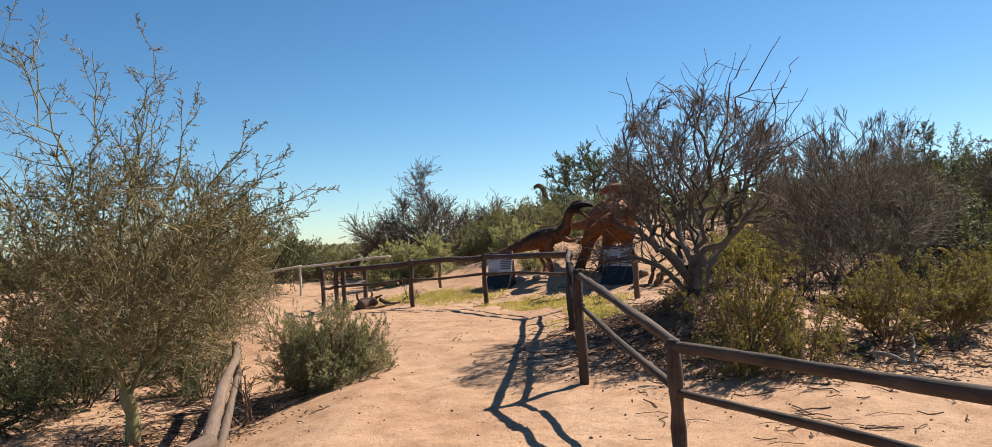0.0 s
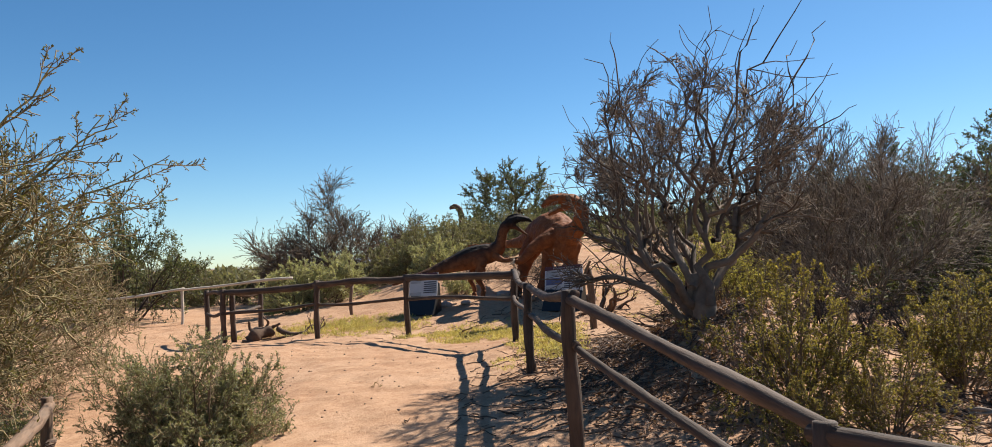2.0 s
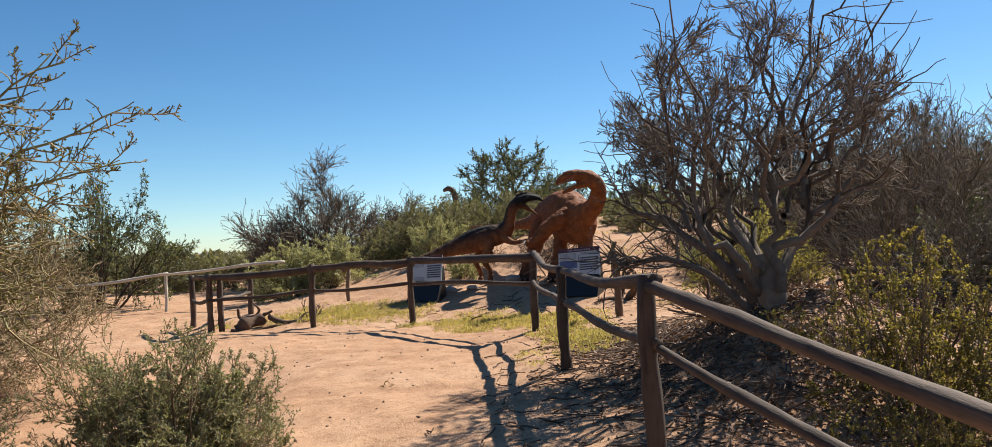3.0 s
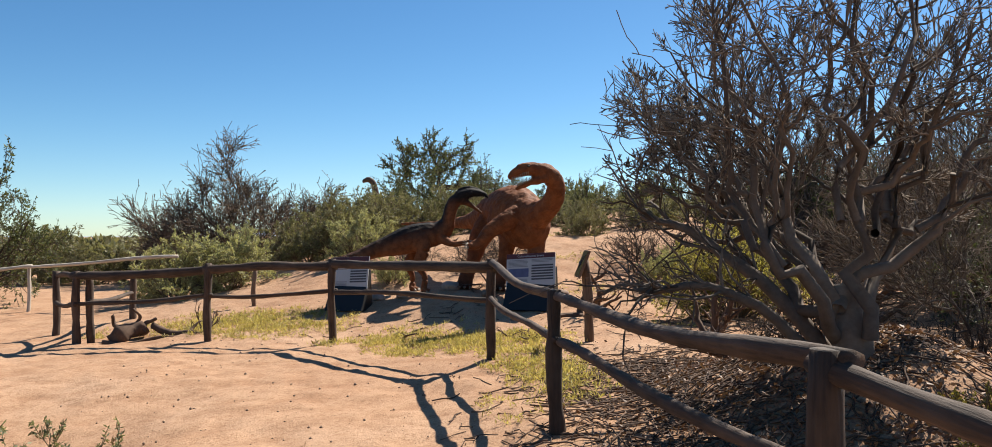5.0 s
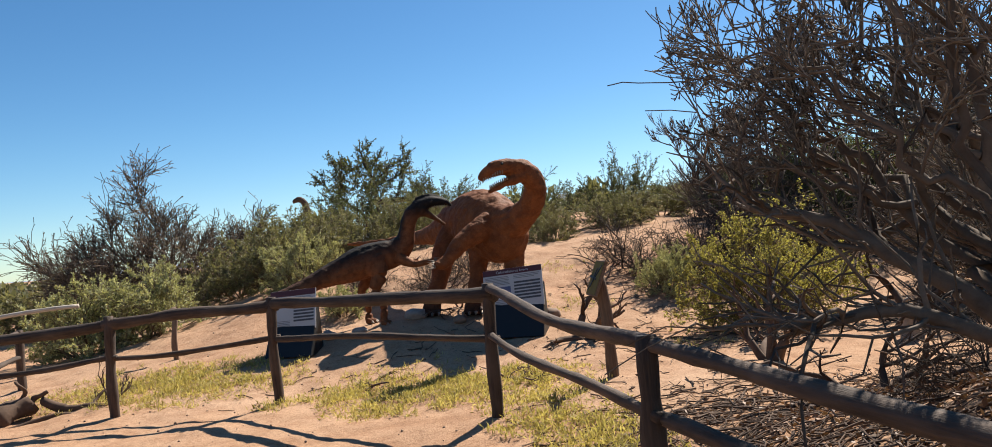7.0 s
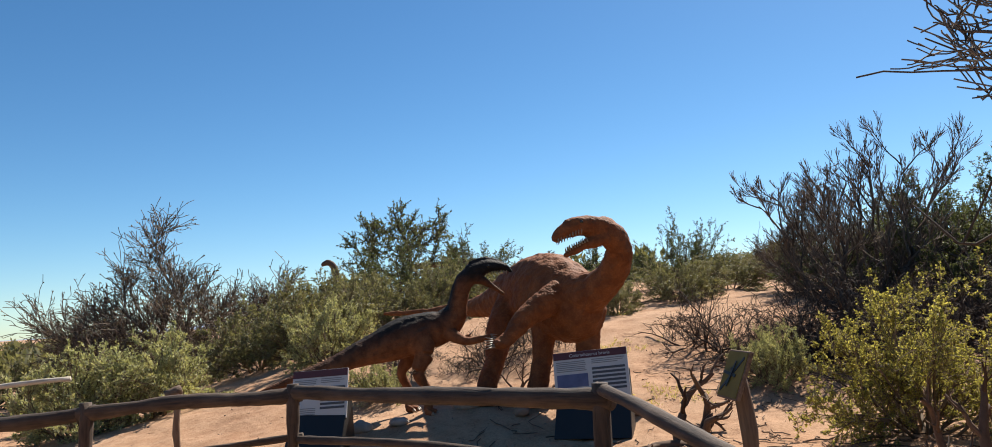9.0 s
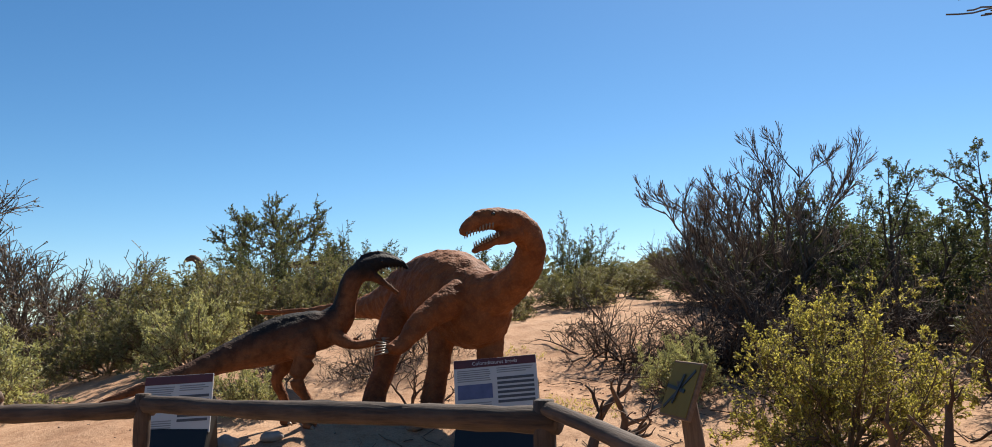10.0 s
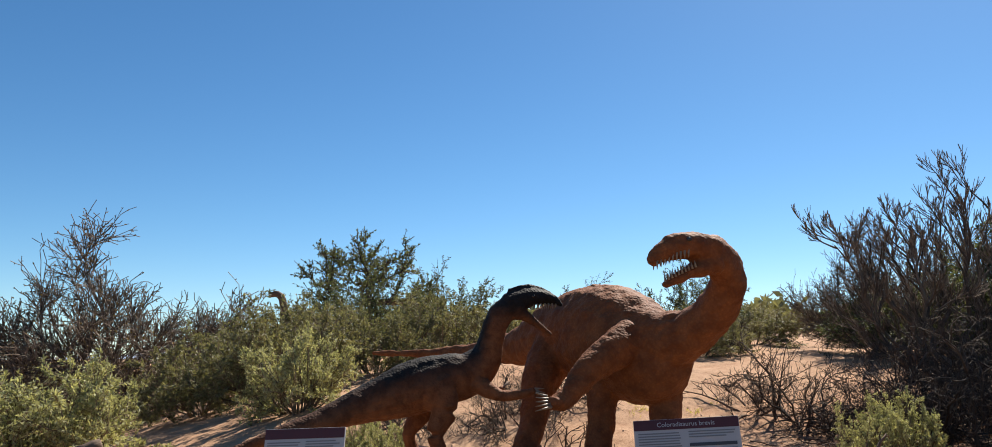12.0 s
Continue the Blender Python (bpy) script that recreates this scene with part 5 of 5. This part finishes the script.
def shelter(x, y):
    z = at_ground(x, y, 0.35)
    s = thing("shade_shelter", x, y, z, "far open shelter with a flat dark roof among the trees", "shelter")
    part("roof", box_bm(-1.5, 1.5, -1.2, 1.2, 2.15, 2.3), RAIL, s, smooth=False, m=pose(0, 0, 0, 0, -2, 0))
    for px in (-1.3, 1.3):
        for py in (-1.0, 1.0):
            part("post", log_mesh("post", 2.2, 0.07, 0.07, RAIL, 91, 0, 0.005, 8, 4), RAIL, s, m=along((px, py, -0.05), (px, py, 2.15)))


shelter(4.9, 48.5)


# ---- low growth and litter on the sand ----
def inside(x, y, spots):
    d = np.zeros(len(x))
    for cx, cy, rx, ry, amount in spots:
        d = np.maximum(d, amount * np.exp(-(((x - cx) / rx) ** 2 + ((y - cy) / ry) ** 2) * 1.2))
    return d


def grass_patch(name, label, spots, tries, seed, mat, height, width):
    """Many short blades in tufts, thicker towards the middle of each patch."""
    rng = np.random.default_rng(seed)
    tx, ty = [], []
    for cx, cy, rx, ry, amount in spots:
        n = int(tries * amount * rx * ry)
        a, r = rng.random(n) * 6.283, np.sqrt(rng.random(n)) * 1.25
        tx.append(cx + rx * r * np.cos(a))
        ty.append(cy + ry * r * np.sin(a))
    tx, ty = np.concatenate(tx), np.concatenate(ty)
    keep = rng.random(len(tx)) < np.clip(inside(tx, ty, spots) * (0.35 + 1.6 * (value_noise(tx * 2.3, ty * 2.3) + 0.4)), 0, 1)
    tx, ty = tx[keep], ty[keep]
    n = 14
    px = (tx[:, None] + rng.normal(0, 0.035, (len(tx), n))).reshape(-1)
    py = (ty[:, None] + rng.normal(0, 0.035, (len(tx), n))).reshape(-1)
    pos = np.stack([px, py, land(px, py) - 0.005 + np.abs(rng.normal(0, height * 0.35, len(px)))], -1)
    me = leaf_cards(name, pos, np.tile([0, 0, 1.2], (len(pos), 1)), height, width, mat, seed + 1)
    return tagged(new(name, me), label, "grass", kind="stuff")


grass_patch("grass", "low yellow-green ground cover on the sand inside the fence",
            [(-2.0, 20.3, 1.1, 0.9, 1), (-3.2, 20.9, 0.9, 0.9, 0.7), (-0.4, 18.6, 0.9, 0.5, 0.8), (0.5, 18.0, 0.9, 0.9, 1), (1.4, 17.3, 0.7, 0.9, 0.9), (1.3, 15.6, 0.5, 1.0, 0.9), (1.2, 14.3, 0.4, 0.7, 0.7),
             (0.55, 13.6, 0.25, 0.5, 0.5), (-4.2, 20.7, 0.6, 0.6, 0.5), (0.2, 19.4, 0.9, 0.4, 0.45), (3.4, 17.9, 0.6, 0.5, 0.25), (3.4, 20.8, 0.5, 0.4, 0.5), (-0.3, 23.4, 0.8, 0.4, 0.3), (3.9, 23.5, 0.6, 0.3, 0.5), (4.6, 26.5, 0.7, 0.3, 0.5)], 1250, 21, GRASS, 0.06, 0.011)
grass_patch("weeds", "flat dry weeds on the trodden path", [(-1.25, 13.1, 0.5, 0.25, 0.5), (-1.3, 17.6, 0.5, 0.2, 0.1), (-1.9, 9.3, 0.3, 0.2, 0.3), (0.35, 8.6, 0.15, 0.3, 0.2), (-3.3, 13.8, 0.8, 0.8, 0.6), (-4.5, 8.2, 0.8, 0.6, 0.5), (-3.6, 12.4, 0.6, 0.7, 0.5)],
            160, 23, LEAF_DRY, 0.06, 0.012)


def litter(name, label, spots, count, seed, mat, length, r, category):
    rng = np.random.default_rng(seed)
    P, R = [], []
    for cx, cy, rx, ry, amount in spots:
        n = int(count * amount)
        x, y = cx + rx * rng.normal(0, 0.6, n), cy + ry * rng.normal(0, 0.6, n)
        a, ln = rng.random(n) * 6.283, length * rng.uniform(0.3, 1.4, n)
        pts = []
        for k in range(4):
            u = (k / 3 - 0.5) * ln
            px, py = x + u * np.cos(a) + rng.normal(0, 0.015, n), y + u * np.sin(a) + rng.normal(0, 0.015, n)
            pts.append(np.stack([px, py, land(px, py) + r * rng.uniform(0.3, 4.0, n)], -1))
        P.append(np.stack(pts, 1))
        R.append(np.repeat((r * rng.uniform(0.4, 1.3, n))[:, None], 4, 1))
    P, R = np.concatenate(P), np.concatenate(R)
    return tagged(new(name, tubes(name, [(P, R, P)], mat, sides=(4,))), label, category, kind="stuff")


litter("twig_litter", "dry brown twigs scattered under the trees and bushes",
       [(2.6, 11.8, 1.8, 1.6, 1), (3.4, 13.6, 1.8, 1.4, 1), (2.2, 14.6, 0.9, 1.0, 0.5), (4.2, 9.8, 1.5, 0.8, 0.4), (-3.8, 9.6, 1.0, 1.6, 0.5), (2.6, 7.6, 1.2, 1.0, 0.06), (1.5, 20.6, 1.5, 0.8, 0.03), (6.5, 21.4, 2.2, 1.2, 0.6), (5.2, 17.6, 1.6, 1.0, 0.2),
        (0.2, 19.5, 2.0, 0.8, 0.03), (3.5, 18.6, 1.2, 1.4, 0.12), (1.6, 12.6, 0.9, 2.0, 0.8)], 900, 25, BARK_DEAD, 0.26, 0.006, "twigs")


def leaf_litter():
    """Fallen dry leaves and crumbs of bark in the shade of the thorn trees."""
    rng = np.random.default_rng(33)
    xs, ys = [], []
    for cx, cy, rx, ry, n in ((2.5, 11.6, 1.0, 1.5, 9000), (3.3, 13.6, 1.0, 1.0, 4500), (4.4, 10.2, 1.2, 0.6, 2600), (-4.0, 9.5, 0.9, 1.1, 2600), (6.6, 21.5, 1.4, 0.8, 1600)):
        xs.append(rng.normal(cx, rx * 0.75, n))
        ys.append(rng.normal(cy, ry * 0.75, n))
    x, y = np.concatenate(xs), np.concatenate(ys)
    keep = rng.random(len(x)) < 0.35 + 1.4 * (value_noise(x * 1.7, y * 1.7) + 0.3)
    x, y = x[keep], y[keep]
    flat = np.stack([rng.normal(0, 3, len(x)), rng.normal(0, 3, len(x)), np.full(len(x), 0.6)], -1)
    me = leaf_cards("leaf_litter", np.stack([x, y, land(x, y) + 0.004 + 0.012 * rng.random(len(x))], -1), flat, 0.05, 0.022, LEAF_LITTER, 34)
    tagged(new("leaf_litter", me), "reddish-brown fallen leaves and bark under the trees", "leaf litter", kind="stuff")


leaf_litter()


def pebbles():
    rng = np.random.default_rng(31)
    n = 5200
    x, y = rng.uniform(-3.5, 6, n), rng.uniform(2, 24, n)
    r = 0.003 + 0.016 * rng.random(n) ** 6
    z = land(x, y)
    base = np.array([(1, 0, 0), (-1, 0, 0), (0, 1, 0), (0, -1, 0), (0, 0, 1), (0, 0, -1)], float)
    co = np.stack([x, y, z + r * 0.3], -1)[:, None] + base[None] * r[:, None, None] * rng.uniform(0.6, 1.3, (n, 6, 1))
    f = np.array([(0, 2, 4), (2, 1, 4), (1, 3, 4), (3, 0, 4), (2, 0, 5), (1, 2, 5), (3, 1, 5), (0, 3, 5)])
    me = raw_mesh("pebbles", co.reshape(-1, 3), (np.arange(n)[:, None, None] * 6 + f[None]).reshape(-1, 3), PEBBLE, False)
    tagged(new("pebbles", me), "small brown pebbles scattered over the sand", "pebbles", kind="stuff")


pebbles()
